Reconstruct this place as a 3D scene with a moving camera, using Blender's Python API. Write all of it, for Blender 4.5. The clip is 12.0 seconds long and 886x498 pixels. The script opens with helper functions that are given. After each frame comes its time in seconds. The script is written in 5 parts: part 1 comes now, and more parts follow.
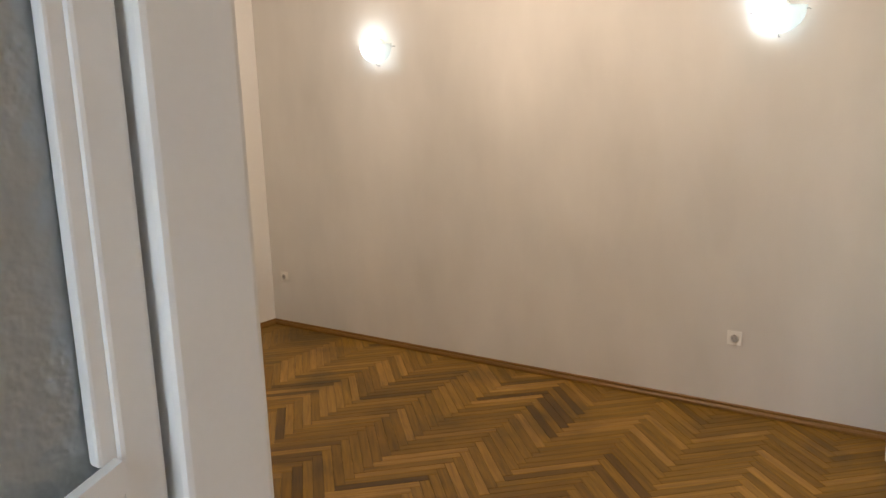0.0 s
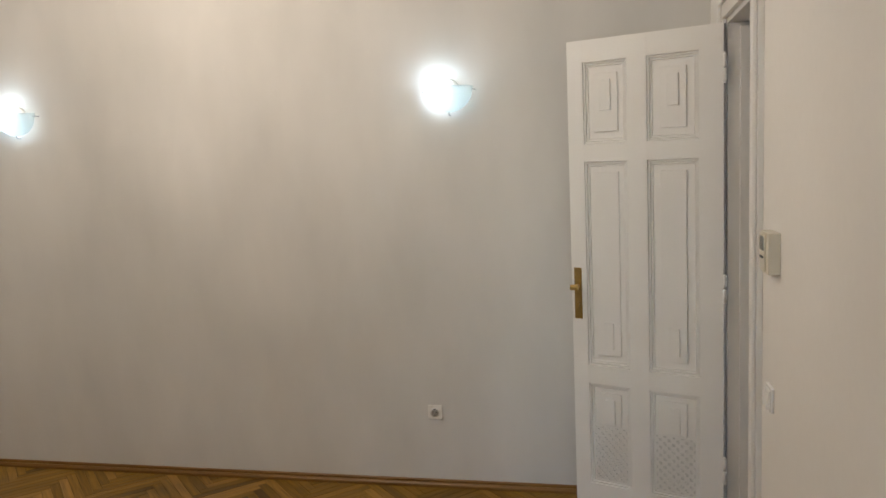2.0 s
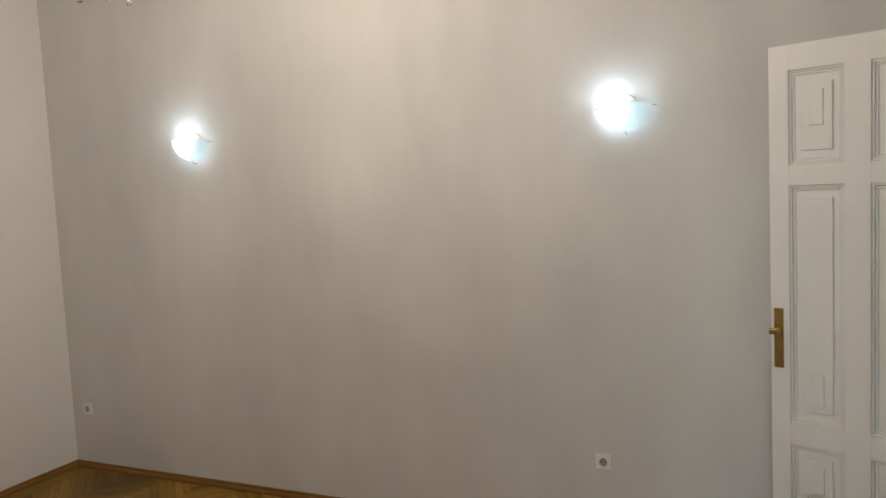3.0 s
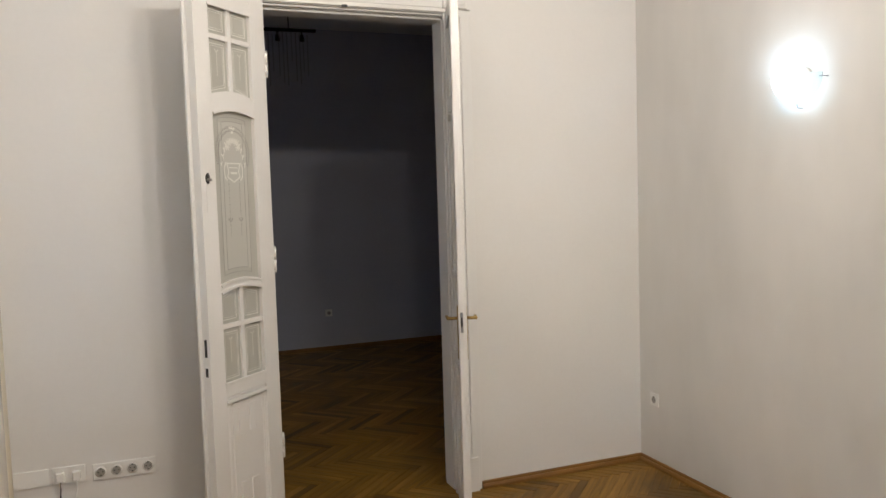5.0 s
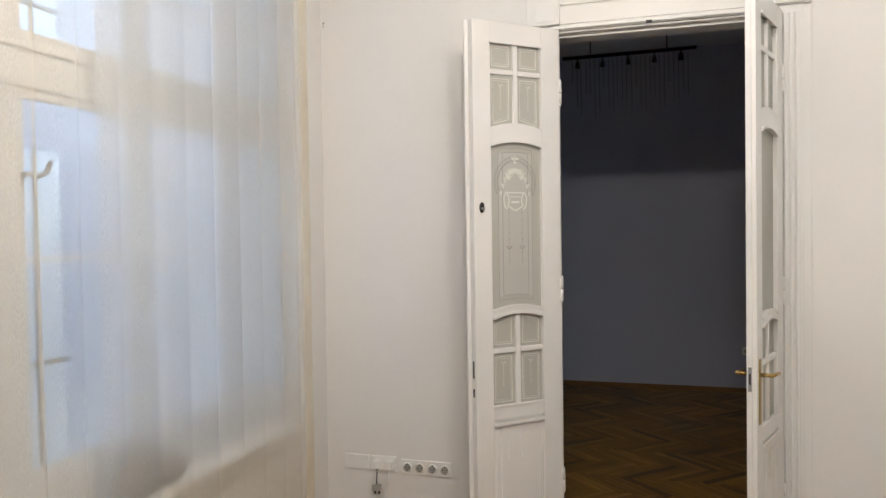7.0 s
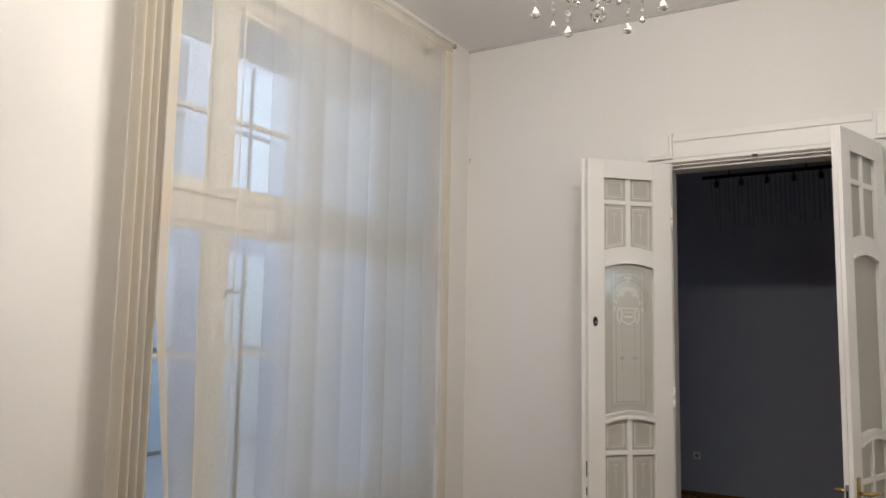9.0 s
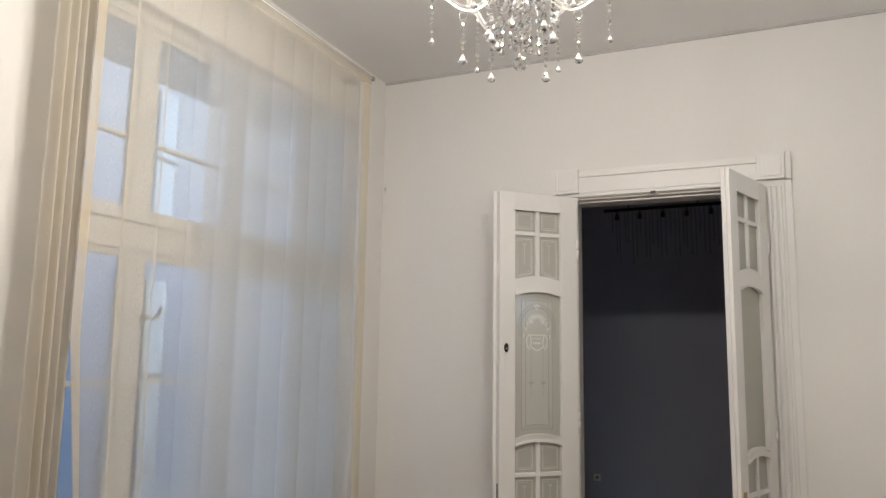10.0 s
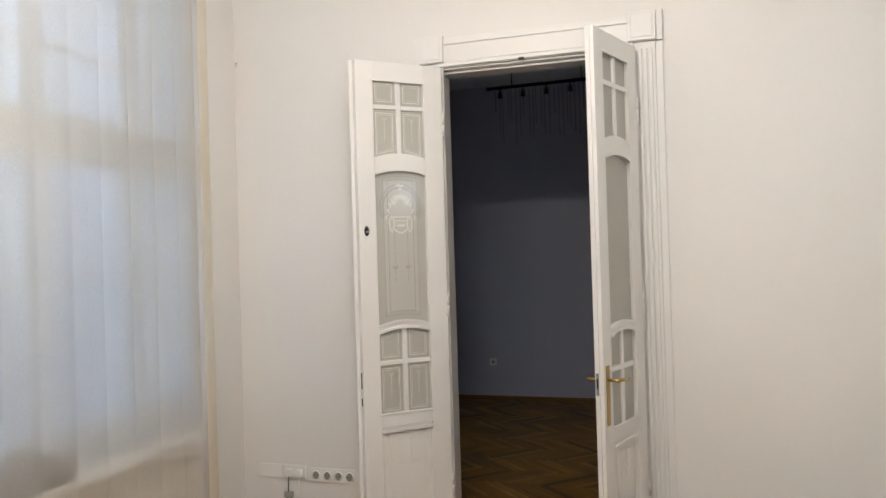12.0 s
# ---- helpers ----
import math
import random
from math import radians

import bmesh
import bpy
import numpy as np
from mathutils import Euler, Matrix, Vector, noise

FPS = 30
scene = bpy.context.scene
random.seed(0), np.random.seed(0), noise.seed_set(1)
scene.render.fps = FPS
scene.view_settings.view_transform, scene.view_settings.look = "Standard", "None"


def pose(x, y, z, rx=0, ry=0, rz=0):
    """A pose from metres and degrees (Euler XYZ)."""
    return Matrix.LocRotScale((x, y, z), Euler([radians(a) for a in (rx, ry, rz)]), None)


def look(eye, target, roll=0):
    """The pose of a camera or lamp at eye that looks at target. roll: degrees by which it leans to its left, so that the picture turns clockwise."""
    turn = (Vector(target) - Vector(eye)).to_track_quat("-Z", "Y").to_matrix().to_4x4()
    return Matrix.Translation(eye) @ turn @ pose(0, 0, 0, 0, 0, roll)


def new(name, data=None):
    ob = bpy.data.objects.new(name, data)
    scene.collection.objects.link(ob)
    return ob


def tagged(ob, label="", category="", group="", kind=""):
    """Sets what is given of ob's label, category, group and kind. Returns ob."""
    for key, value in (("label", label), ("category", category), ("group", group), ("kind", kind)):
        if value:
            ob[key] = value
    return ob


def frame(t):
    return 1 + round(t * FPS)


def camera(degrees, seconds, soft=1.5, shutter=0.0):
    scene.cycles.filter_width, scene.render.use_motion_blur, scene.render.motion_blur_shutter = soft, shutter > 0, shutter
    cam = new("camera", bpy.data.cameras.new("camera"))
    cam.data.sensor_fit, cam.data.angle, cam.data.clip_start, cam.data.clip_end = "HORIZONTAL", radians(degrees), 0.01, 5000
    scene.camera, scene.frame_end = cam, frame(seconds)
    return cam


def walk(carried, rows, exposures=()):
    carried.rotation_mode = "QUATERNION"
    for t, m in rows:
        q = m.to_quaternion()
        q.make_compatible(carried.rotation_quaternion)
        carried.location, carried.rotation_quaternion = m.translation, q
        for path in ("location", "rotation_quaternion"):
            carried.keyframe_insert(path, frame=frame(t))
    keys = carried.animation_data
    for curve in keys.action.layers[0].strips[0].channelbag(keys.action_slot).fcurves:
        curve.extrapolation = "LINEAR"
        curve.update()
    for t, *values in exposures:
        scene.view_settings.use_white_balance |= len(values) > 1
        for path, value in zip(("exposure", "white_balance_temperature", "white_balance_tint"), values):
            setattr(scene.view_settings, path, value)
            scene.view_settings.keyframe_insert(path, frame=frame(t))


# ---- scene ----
cam = camera(61.2, 12.0)

PATH = [
    (0, (-4.228, 0.841, 1.751), (-2.616, 1.966, 1.381), -1.9),
    (0.5, (-4.077, 0.924, 1.729), (-2.276, 1.718, 1.373), -1.8),
    (1, (-3.92, 0.912, 1.748), (-2.022, 1.452, 1.424), -2.1),
    (1.5, (-3.928, 0.888, 1.803), (-1.994, 1.301, 1.505), -2.2),
    (2, (-3.919, 0.89, 1.834), (-1.979, 1.307, 1.591), -2.6),
    (2.5, (-3.812, 0.93, 1.85), (-1.908, 1.509, 1.655), -3.0),
    (3, (-3.651, 1.022, 1.841), (-1.83, 1.832, 1.676), -2.7),
    (3.5, (-3.455, 1.15, 1.8), (-1.78, 2.231, 1.641), -1.1),
    (5.5, (-2.534, 1.688, 1.685), (-2.145, 3.646, 1.569), -2.1),
    (6, (-2.229, 1.658, 1.713), (-2.084, 3.65, 1.61), -1.8),
    (6.5, (-1.979, 1.737, 1.69), (-2.144, 3.729, 1.606), -1.4),
    (7, (-1.726, 1.729, 1.7), (-2.313, 3.64, 1.655), -0.8),
    (7.5, (-1.55, 1.641, 1.71), (-2.457, 3.423, 1.709), -0.7),
    (9.5, (-1.207, 1.247, 1.755), (-2.224, 2.948, 2.027), 1.5),
    (10, (-1.239, 1.208, 1.75), (-2.036, 3.019, 2.038), 0.9),
    (10.5, (-1.172, 1.214, 1.73), (-1.838, 3.081, 1.996), 0.6),
    (11, (-1.141, 1.273, 1.706), (-1.709, 3.181, 1.901), -0.0),
    (11.5, (-1.056, 1.444, 1.692), (-1.593, 3.368, 1.789), -0.7),
    (12, (-1.063, 1.611, 1.679), (-1.665, 3.519, 1.695), -1.7),
]
EXPOSURES = [
    (0, 3.54, 8100, 17), (0.5, 3.53, 7500, 15), (1, 3.31, 7220, 12), (2, 3.24, 6980, 11), (2.5, 3.10, 6950, 11), (3.5, 3.18, 6700, 10),
    (5.5, 3.96, 6430, 10), (6.5, 3.96, 6330, 10), (7.5, 3.94, 6230, 10), (9.5, 3.44, 6300, 10), (10.5, 3.55, 6300, 10), (12, 3.95, 6270, 10),
]
walk(cam, [(t, look(eye, target, roll)) for t, eye, target, roll in PATH], EXPOSURES)

# ---- world and lights ----
world = bpy.data.worlds.new("evening_sky")
scene.world = world
world.use_nodes = True
wn = world.node_tree.nodes
sky = wn.new("ShaderNodeTexSky")
sky.sky_type = "NISHITA"
sky.sun_disc = False
sky.sun_elevation = radians(30)
sky.sun_rotation = radians(120)
wn["Background"].inputs[1].default_value = 0.15
world.node_tree.links.new(sky.outputs[0], wn["Background"].inputs[0])


def point_lamp(name, place, watts, color, radius):
    d = bpy.data.lights.new(name, "POINT")
    d.energy, d.color, d.shadow_soft_size = watts, color, radius
    ob = new(name, d)
    ob.location = place
    return tagged(ob, kind="structure")


SCONCE_W, CHAND_W = 0.015, 6.5
SCONCES = ((4.28, 2.188), (1.66, 2.182))
COOL, WARM = (0.58, 0.78, 1.0), (1.0, 0.92, 0.83)
CHANDELIER = (-1.81, 2.985)

# ---- materials ----


def mat(name, color, rough=0.5, metal=0.0, spec=0.5):
    m = bpy.data.materials.new(name)
    m.use_nodes = True
    b = m.node_tree.nodes["Principled BSDF"]
    b.inputs["Base Color"].default_value = (*color, 1)
    b.inputs["Roughness"].default_value = rough
    b.inputs["Metallic"].default_value = metal
    b.inputs["Specular IOR Level"].default_value = spec
    return m


def varied(name, a, b, rough=(0.4, 0.6), scales=(2.0, 60.0), bump=0.1, depth=0.002, stretch=(1, 1, 1), metal=0.0, spec=0.5):
    """Two colours mixed by noise at two scales, with roughness variation and fine relief."""
    m = mat(name, a, rough[0], metal, spec)
    nt = m.node_tree
    n, l = nt.nodes, nt.links
    bs = n["Principled BSDF"]
    tc, mp = n.new("ShaderNodeTexCoord"), n.new("ShaderNodeMapping")
    mp.inputs["Scale"].default_value = stretch
    l.new(tc.outputs["Object"], mp.inputs["Vector"])
    big, fine = n.new("ShaderNodeTexNoise"), n.new("ShaderNodeTexNoise")
    big.inputs["Scale"].default_value, fine.inputs["Scale"].default_value = scales
    big.inputs["Detail"].default_value, fine.inputs["Detail"].default_value = 4, 3
    for t in (big, fine):
        l.new(mp.outputs[0], t.inputs["Vector"])
    avg = n.new("ShaderNodeMath")
    avg.operation = "MULTIPLY_ADD"
    l.new(fine.outputs[0], avg.inputs[0])
    avg.inputs[1].default_value = 0.35
    half = n.new("ShaderNodeMath")
    half.operation = "MULTIPLY"
    half.inputs[1].default_value = 0.65
    l.new(big.outputs[0], half.inputs[0])
    l.new(half.outputs[0], avg.inputs[2])
    ramp = n.new("ShaderNodeValToRGB")
    ramp.color_ramp.elements[0].position, ramp.color_ramp.elements[1].position = 0.3, 0.7
    ramp.color_ramp.elements[0].color, ramp.color_ramp.elements[1].color = (*a, 1), (*b, 1)
    l.new(avg.outputs[0], ramp.inputs[0])
    l.new(ramp.outputs[0], bs.inputs["Base Color"])
    mr = n.new("ShaderNodeMapRange")
    mr.inputs["To Min"].default_value, mr.inputs["To Max"].default_value = rough
    l.new(avg.outputs[0], mr.inputs["Value"])
    l.new(mr.outputs[0], bs.inputs["Roughness"])
    bp = n.new("ShaderNodeBump")
    bp.inputs["Strength"].default_value, bp.inputs["Distance"].default_value = bump, depth
    l.new(fine.outputs[0], bp.inputs["Height"])
    l.new(bp.outputs[0], bs.inputs["Normal"])
    return m


def oak(name, per_piece):
    """Oiled oak strips: each piece takes its own tone, with grain along its length."""
    m = mat(name, (0.3, 0.15, 0.05), 0.35)
    nt = m.node_tree
    n, l = nt.nodes, nt.links
    bs = n["Principled BSDF"]
    if per_piece:
        rnd = n.new("ShaderNodeObjectInfo").outputs["Random"]
    else:
        rnd = n.new("ShaderNodeNewGeometry").outputs["Random Per Island"]
    uv = n.new("ShaderNodeUVMap")
    off = n.new("ShaderNodeVectorMath")
    off.operation = "MULTIPLY_ADD"
    comb = n.new("ShaderNodeCombineXYZ")
    for i in range(3):
        l.new(rnd, comb.inputs[i])
    l.new(comb.outputs[0], off.inputs[0])
    off.inputs[1].default_value = (37.0, 53.0, 11.0)
    l.new(uv.outputs[0], off.inputs[2])
    mp = n.new("ShaderNodeMapping")
    mp.inputs["Scale"].default_value = (4.0, 60.0, 1.0)
    l.new(off.outputs[0], mp.inputs["Vector"])
    grain = n.new("ShaderNodeTexNoise")
    grain.inputs["Scale"].default_value, grain.inputs["Detail"].default_value = 1.0, 6
    grain.inputs["Distortion"].default_value = 0.6
    l.new(mp.outputs[0], grain.inputs["Vector"])
    tone = n.new("ShaderNodeValToRGB")
    e = tone.color_ramp.elements
    e[0].position, e[0].color = 0.0, (0.105, 0.049, 0.006, 1)
    e[1].position, e[1].color = 1.0, (0.46, 0.245, 0.055, 1)
    mid = e.new(0.12)
    mid.color = (0.235, 0.116, 0.011, 1)
    mid2 = e.new(0.72)
    mid2.color = (0.325, 0.168, 0.018, 1)
    l.new(rnd, tone.inputs[0])
    gr = n.new("ShaderNodeMapRange")
    gr.inputs["From Min"].default_value, gr.inputs["From Max"].default_value = 0.3, 0.7
    gr.inputs["To Min"].default_value, gr.inputs["To Max"].default_value = 0.58, 1.02
    l.new(grain.outputs[0], gr.inputs["Value"])
    mul = n.new("ShaderNodeMix")
    mul.data_type, mul.blend_type = "RGBA", "MULTIPLY"
    mul.inputs[0].default_value = 1.0
    l.new(tone.outputs[0], mul.inputs[6])
    l.new(gr.outputs[0], mul.inputs[7])
    # old stains over several strips
    tc = n.new("ShaderNodeNewGeometry")
    st = n.new("ShaderNodeTexNoise")
    st.inputs["Scale"].default_value, st.inputs["Detail"].default_value = 1.7, 3
    l.new(tc.outputs["Position"], st.inputs["Vector"])
    sr = n.new("ShaderNodeMapRange")
    sr.inputs["From Min"].default_value, sr.inputs["From Max"].default_value = 0.30, 0.48
    sr.inputs["To Min"].default_value, sr.inputs["To Max"].default_value = 0.55, 1.0
    l.new(st.outputs[0], sr.inputs["Value"])
    mul2 = n.new("ShaderNodeMix")
    mul2.data_type, mul2.blend_type = "RGBA", "MULTIPLY"
    mul2.inputs[0].default_value = 1.0
    l.new(mul.outputs[2], mul2.inputs[6])
    l.new(sr.outputs[0], mul2.inputs[7])
    l.new(mul2.outputs[2], bs.inputs["Base Color"])
    rr = n.new("ShaderNodeMapRange")
    rr.inputs["To Min"].default_value, rr.inputs["To Max"].default_value = 0.42, 0.62
    l.new(st.outputs[0], rr.inputs["Value"])
    l.new(rr.outputs[0], bs.inputs["Roughness"])
    bp = n.new("ShaderNodeBump")
    bp.inputs["Strength"].default_value, bp.inputs["Distance"].default_value = 0.15, 0.001
    l.new(grain.outputs[0], bp.inputs["Height"])
    l.new(bp.outputs[0], bs.inputs["Normal"])
    return m


def glass_mat(name, color, rough, clear, diffuse_share=0.0, gloss=0.05):
    """Pane glass: gloss over a mix of straight-through and milky scattering."""
    m = bpy.data.materials.new(name)
    m.use_nodes = True
    nt = m.node_tree
    n, l = nt.nodes, nt.links
    n.remove(n["Principled BSDF"])
    out = n["Material Output"]
    tr, df, tl, gl = (n.new("ShaderNodeBsdf" + k) for k in ("Transparent", "Diffuse", "Translucent", "Glossy"))
    for k in (tr, df, tl):
        k.inputs["Color"].default_value = (*color, 1)
    gl.inputs["Roughness"].default_value = rough
    milk = n.new("ShaderNodeMixShader")
    milk.inputs[0].default_value = diffuse_share
    l.new(tl.outputs[0], milk.inputs[1])
    l.new(df.outputs[0], milk.inputs[2])
    body = n.new("ShaderNodeMixShader")
    body.inputs[0].default_value = clear
    l.new(milk.outputs[0], body.inputs[1])
    l.new(tr.outputs[0], body.inputs[2])
    top = n.new("ShaderNodeMixShader")
    top.inputs[0].default_value = gloss
    l.new(body.outputs[0], top.inputs[1])
    l.new(gl.outputs[0], top.inputs[2])
    l.new(top.outputs[0], out.inputs["Surface"])
    return m


def emitter(name, color, strength):
    m = bpy.data.materials.new(name)
    m.use_nodes = True
    b = m.node_tree.nodes["Principled BSDF"]
    b.inputs["Base Color"].default_value = (*color, 1)
    b.inputs["Emission Color"].default_value = (*color, 1)
    b.inputs["Emission Strength"].default_value = strength
    return m


M_WALL = varied("wall_paint", (0.785, 0.765, 0.735), (0.82, 0.80, 0.77), (0.65, 0.9), (1.2, 40.0), 0.12, 0.002, spec=0.25)
# Streaks of crystal light and dim patches are put into this darker paint.
M_LAMPWALL = varied("lamp_wall_light_streaks", (0.60, 0.585, 0.56), (0.755, 0.735, 0.705), (0.55, 0.9), (1.1, 3.4), 0.06, 0.003, (1, 1, 0.42), spec=0.25)
M_CEIL = varied("ceiling_paint", (0.78, 0.77, 0.755), (0.82, 0.81, 0.795), (0.8, 0.9), (0.8, 40.0), 0.1, 0.002, spec=0.2)
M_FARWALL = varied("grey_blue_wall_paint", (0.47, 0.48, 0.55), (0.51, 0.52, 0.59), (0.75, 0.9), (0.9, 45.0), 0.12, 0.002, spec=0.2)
M_PAINT = varied("gloss_white_paint", (0.78, 0.765, 0.735), (0.82, 0.805, 0.78), (0.28, 0.42), (3.0, 120.0), 0.12, 0.0008)
M_TRIMWOOD = varied("oak_skirting", (0.16, 0.074, 0.014), (0.26, 0.125, 0.026), (0.35, 0.5), (3.0, 40.0), 0.1, 0.001, (1, 1, 6))
M_CEILSTRIP = varied("grey_ceiling_strip", (0.50, 0.49, 0.48), (0.58, 0.57, 0.56), (0.8, 0.9), (3.0, 40.0))
M_SUB = mat("dark_joint", (0.035, 0.018, 0.008), 0.9)
M_OAK = oak("oak_strip", True)
M_OAKJ = oak("oak_strip_field", False)
M_BRASS = varied("worn_brass", (0.52, 0.36, 0.13), (0.36, 0.25, 0.10), (0.25, 0.45), (20.0, 200.0), 0.1, 0.0005, metal=1.0)
M_STEEL = varied("grey_metal", (0.42, 0.42, 0.43), (0.30, 0.30, 0.31), (0.3, 0.5), (20.0, 200.0), 0.1, 0.0005, metal=1.0)
M_PLASTIC = mat("white_plastic", (0.86, 0.85, 0.82), 0.25)
M_BEIGE = mat("aged_plastic", (0.66, 0.62, 0.52), 0.4)
M_DARK = mat("dark_plastic_and_hole_shade", (0.02, 0.02, 0.02), 0.5)
M_LCD = mat("lcd_grey", (0.16, 0.18, 0.17), 0.2)
M_BLACK = mat("black_metal", (0.012, 0.012, 0.013), 0.35, 0.6)
M_ETCH = glass_mat("frosted_pane", (0.645, 0.635, 0.58), 0.12, 0.12, 0.78, 0.06)
M_ETCHLINE = glass_mat("etched_ornament", (0.86, 0.85, 0.79), 0.35, 0.05, 0.85)
M_ETCHDARK = glass_mat("clear_etched_line", (0.44, 0.43, 0.40), 0.2, 0.10, 0.8)
M_ETCHFIELD = glass_mat("matt_etched_field", (0.71, 0.70, 0.65), 0.15, 0.10, 0.80, 0.07)
M_OPAL = glass_mat("sconce_glass", (0.82, 0.87, 0.87), 0.15, 0.45, 0.4)
M_BEADGREY = mat("smoky_beads", (0.22, 0.22, 0.24), 0.2)
M_CRYSTAL = bpy.data.materials.new("crystal")
M_CRYSTAL.use_nodes = True
_cb = M_CRYSTAL.node_tree.nodes["Principled BSDF"]
_cb.inputs["Transmission Weight"].default_value = 1.0
_cb.inputs["Roughness"].default_value = 0.0
_cb.inputs["IOR"].default_value = 1.55
M_BULBC = emitter("cool_bulb", (0.68, 0.85, 1.0), 1.3)
M_BULBW = emitter("warm_bulb", (1.0, 0.88, 0.72), 6.0)
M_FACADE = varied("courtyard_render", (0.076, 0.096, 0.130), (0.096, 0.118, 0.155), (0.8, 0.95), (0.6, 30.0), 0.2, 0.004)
M_SKYPANE = varied("painted_bright_pane", (0.105, 0.130, 0.165), (0.120, 0.148, 0.182), (0.3, 0.4), (0.6, 8.0), 0.05, 0.002)
M_PAVE = varied("courtyard_ground", (0.40, 0.43, 0.47), (0.5, 0.53, 0.57), (0.8, 0.95), (0.5, 20.0), 0.2, 0.004)
M_BUNDLE = varied("grey_cloth", (0.20, 0.20, 0.21), (0.27, 0.27, 0.28), (0.8, 0.95), (8.0, 200.0), 0.2, 0.001)


def sheer(name, color, clear):
    m = bpy.data.materials.new(name)
    m.use_nodes = True
    nt = m.node_tree
    n, l = nt.nodes, nt.links
    n.remove(n["Principled BSDF"])
    tr, df, tl = (n.new("ShaderNodeBsdf" + k) for k in ("Transparent", "Diffuse", "Translucent"))
    df.inputs["Color"].default_value = tl.inputs["Color"].default_value = (*color, 1)
    weave = n.new("ShaderNodeTexNoise")
    weave.inputs["Scale"].default_value = 300.0
    cloth = n.new("ShaderNodeMixShader")
    l.new(df.outputs[0], cloth.inputs[1])
    l.new(tl.outputs[0], cloth.inputs[2])
    mr = n.new("ShaderNodeMapRange")
    mr.inputs["To Min"].default_value, mr.inputs["To Max"].default_value = clear - 0.08, clear + 0.08
    l.new(weave.outputs[0], mr.inputs["Value"])
    mix = n.new("ShaderNodeMixShader")
    l.new(mr.outputs[0], mix.inputs[0])
    l.new(cloth.outputs[0], mix.inputs[1])
    l.new(tr.outputs[0], mix.inputs[2])
    l.new(mix.outputs[0], n["Material Output"].inputs["Surface"])
    return m


M_SHEER = sheer("sheer_curtain", (0.87, 0.82, 0.72), 0.60)
M_NET = sheer("window_net", (0.80, 0.84, 0.89), 0.30)
M_HEM = sheer("curtain_hem", (0.88, 0.79, 0.62), 0.30)
M_DRAPE = sheer("gathered_curtain", (0.74, 0.69, 0.60), 0.06)

# ---- mesh helpers ----


def box(bm, x0, x1, y0, y1, z0, z1, bevel=0.0):
    g = bmesh.ops.create_cube(bm, size=1, matrix=Matrix.Translation(((x0 + x1) / 2, (y0 + y1) / 2, (z0 + z1) / 2)) @ Matrix.Diagonal((x1 - x0, y1 - y0, z1 - z0, 1)))
    if bevel:
        edges = list({e for v in g["verts"] for e in v.link_edges})
        bmesh.ops.bevel(bm, geom=edges, offset=bevel, segments=2, affect="EDGES", profile=0.6)
    return bm


def cyl(bm, p, q, r, r2=None, seg=16):
    p, q = Vector(p), Vector(q)
    d = q - p
    m = Matrix.Translation((p + q) / 2) @ d.to_track_quat("Z", "Y").to_matrix().to_4x4()
    bmesh.ops.create_cone(bm, cap_ends=True, segments=seg, radius1=r, radius2=r if r2 is None else r2, depth=d.length, matrix=m)
    return bm


def ball(bm, p, r, scale=(1, 1, 1), u=12, v=8):
    bmesh.ops.create_uvsphere(bm, u_segments=u, v_segments=v, radius=r, matrix=Matrix.Translation(p) @ Matrix.Diagonal((*scale, 1)))
    return bm


def prism(bm, outline, y0, y1):
    """A flat shape, drawn in x and z, given depth along y."""
    a = [bm.verts.new((x, y0, z)) for x, z in outline]
    b = [bm.verts.new((x, y1, z)) for x, z in outline]
    bm.faces.new(a)
    bm.faces.new(b[::-1])
    k = len(a)
    for i in range(k):
        bm.faces.new((a[i], b[i], b[(i + 1) % k], a[(i + 1) % k]))
    bmesh.ops.recalc_face_normals(bm, faces=bm.faces)
    return bm


def strip(bm, line, width, y0, y1):
    """A bar of even width along a line in x and z, with depth along y."""
    left, right = [], []
    for i, (x, z) in enumerate(line):
        p, q = line[max(i - 1, 0)], line[min(i + 1, len(line) - 1)]
        d = Vector((q[0] - p[0], q[1] - p[1])).normalized() * (width / 2)
        left.append((x - d.y, z + d.x))
        right.append((x + d.y, z - d.x))
    return prism(bm, left + right[::-1], y0, y1)


def mesh_ob(name, bm, material, smooth=False):
    me = bpy.data.meshes.new(name)
    bm.to_mesh(me)
    bm.free()
    me.materials.append(material)
    if smooth:
        for p in me.polygons:
            p.use_smooth = True
    return new(name, me)


def part(name, bm, material, parent, label="", smooth=False):
    ob = mesh_ob(name, bm, material, smooth)
    ob.parent = parent
    return tagged(ob, label)


def thing(name, m, label, category, group=""):
    ob = new(name)
    ob.matrix_world = m
    return tagged(ob, label, category, group)


def structure(name, bm, material, label, category):
    return tagged(mesh_ob(name, bm, material), label, category, kind="structure")


B = bmesh.new

# ---- plan ----
EAST, WEST, SOUTH, NORTH, CEIL = 0.0, -3.595, 0.36, 5.55, 3.606
NTHICK, WTHICK = 0.20, 0.67
FAR_N, FAR_E = 10.03, 0.42
CX0, CX1 = -2.280, -1.262                  # casing edges of the double door
DX0, DX1, DTOP = -2.325, -1.232, 2.717       # double door opening
SX0, SX1, STOP = -1.14, -0.48, 2.36        # panelled door opening
WY0, WY1, WZ0, WZ1 = 3.08, 5.22, 0.84, 3.22  # window opening
HY0, HY1, HTOP = 0.42, 1.337, 3.00         # entrance opening at its door frame
HX, HY1R = -3.815, 1.66                    # plane of that frame, and the wider opening on the room side
HALL_W = -6.2

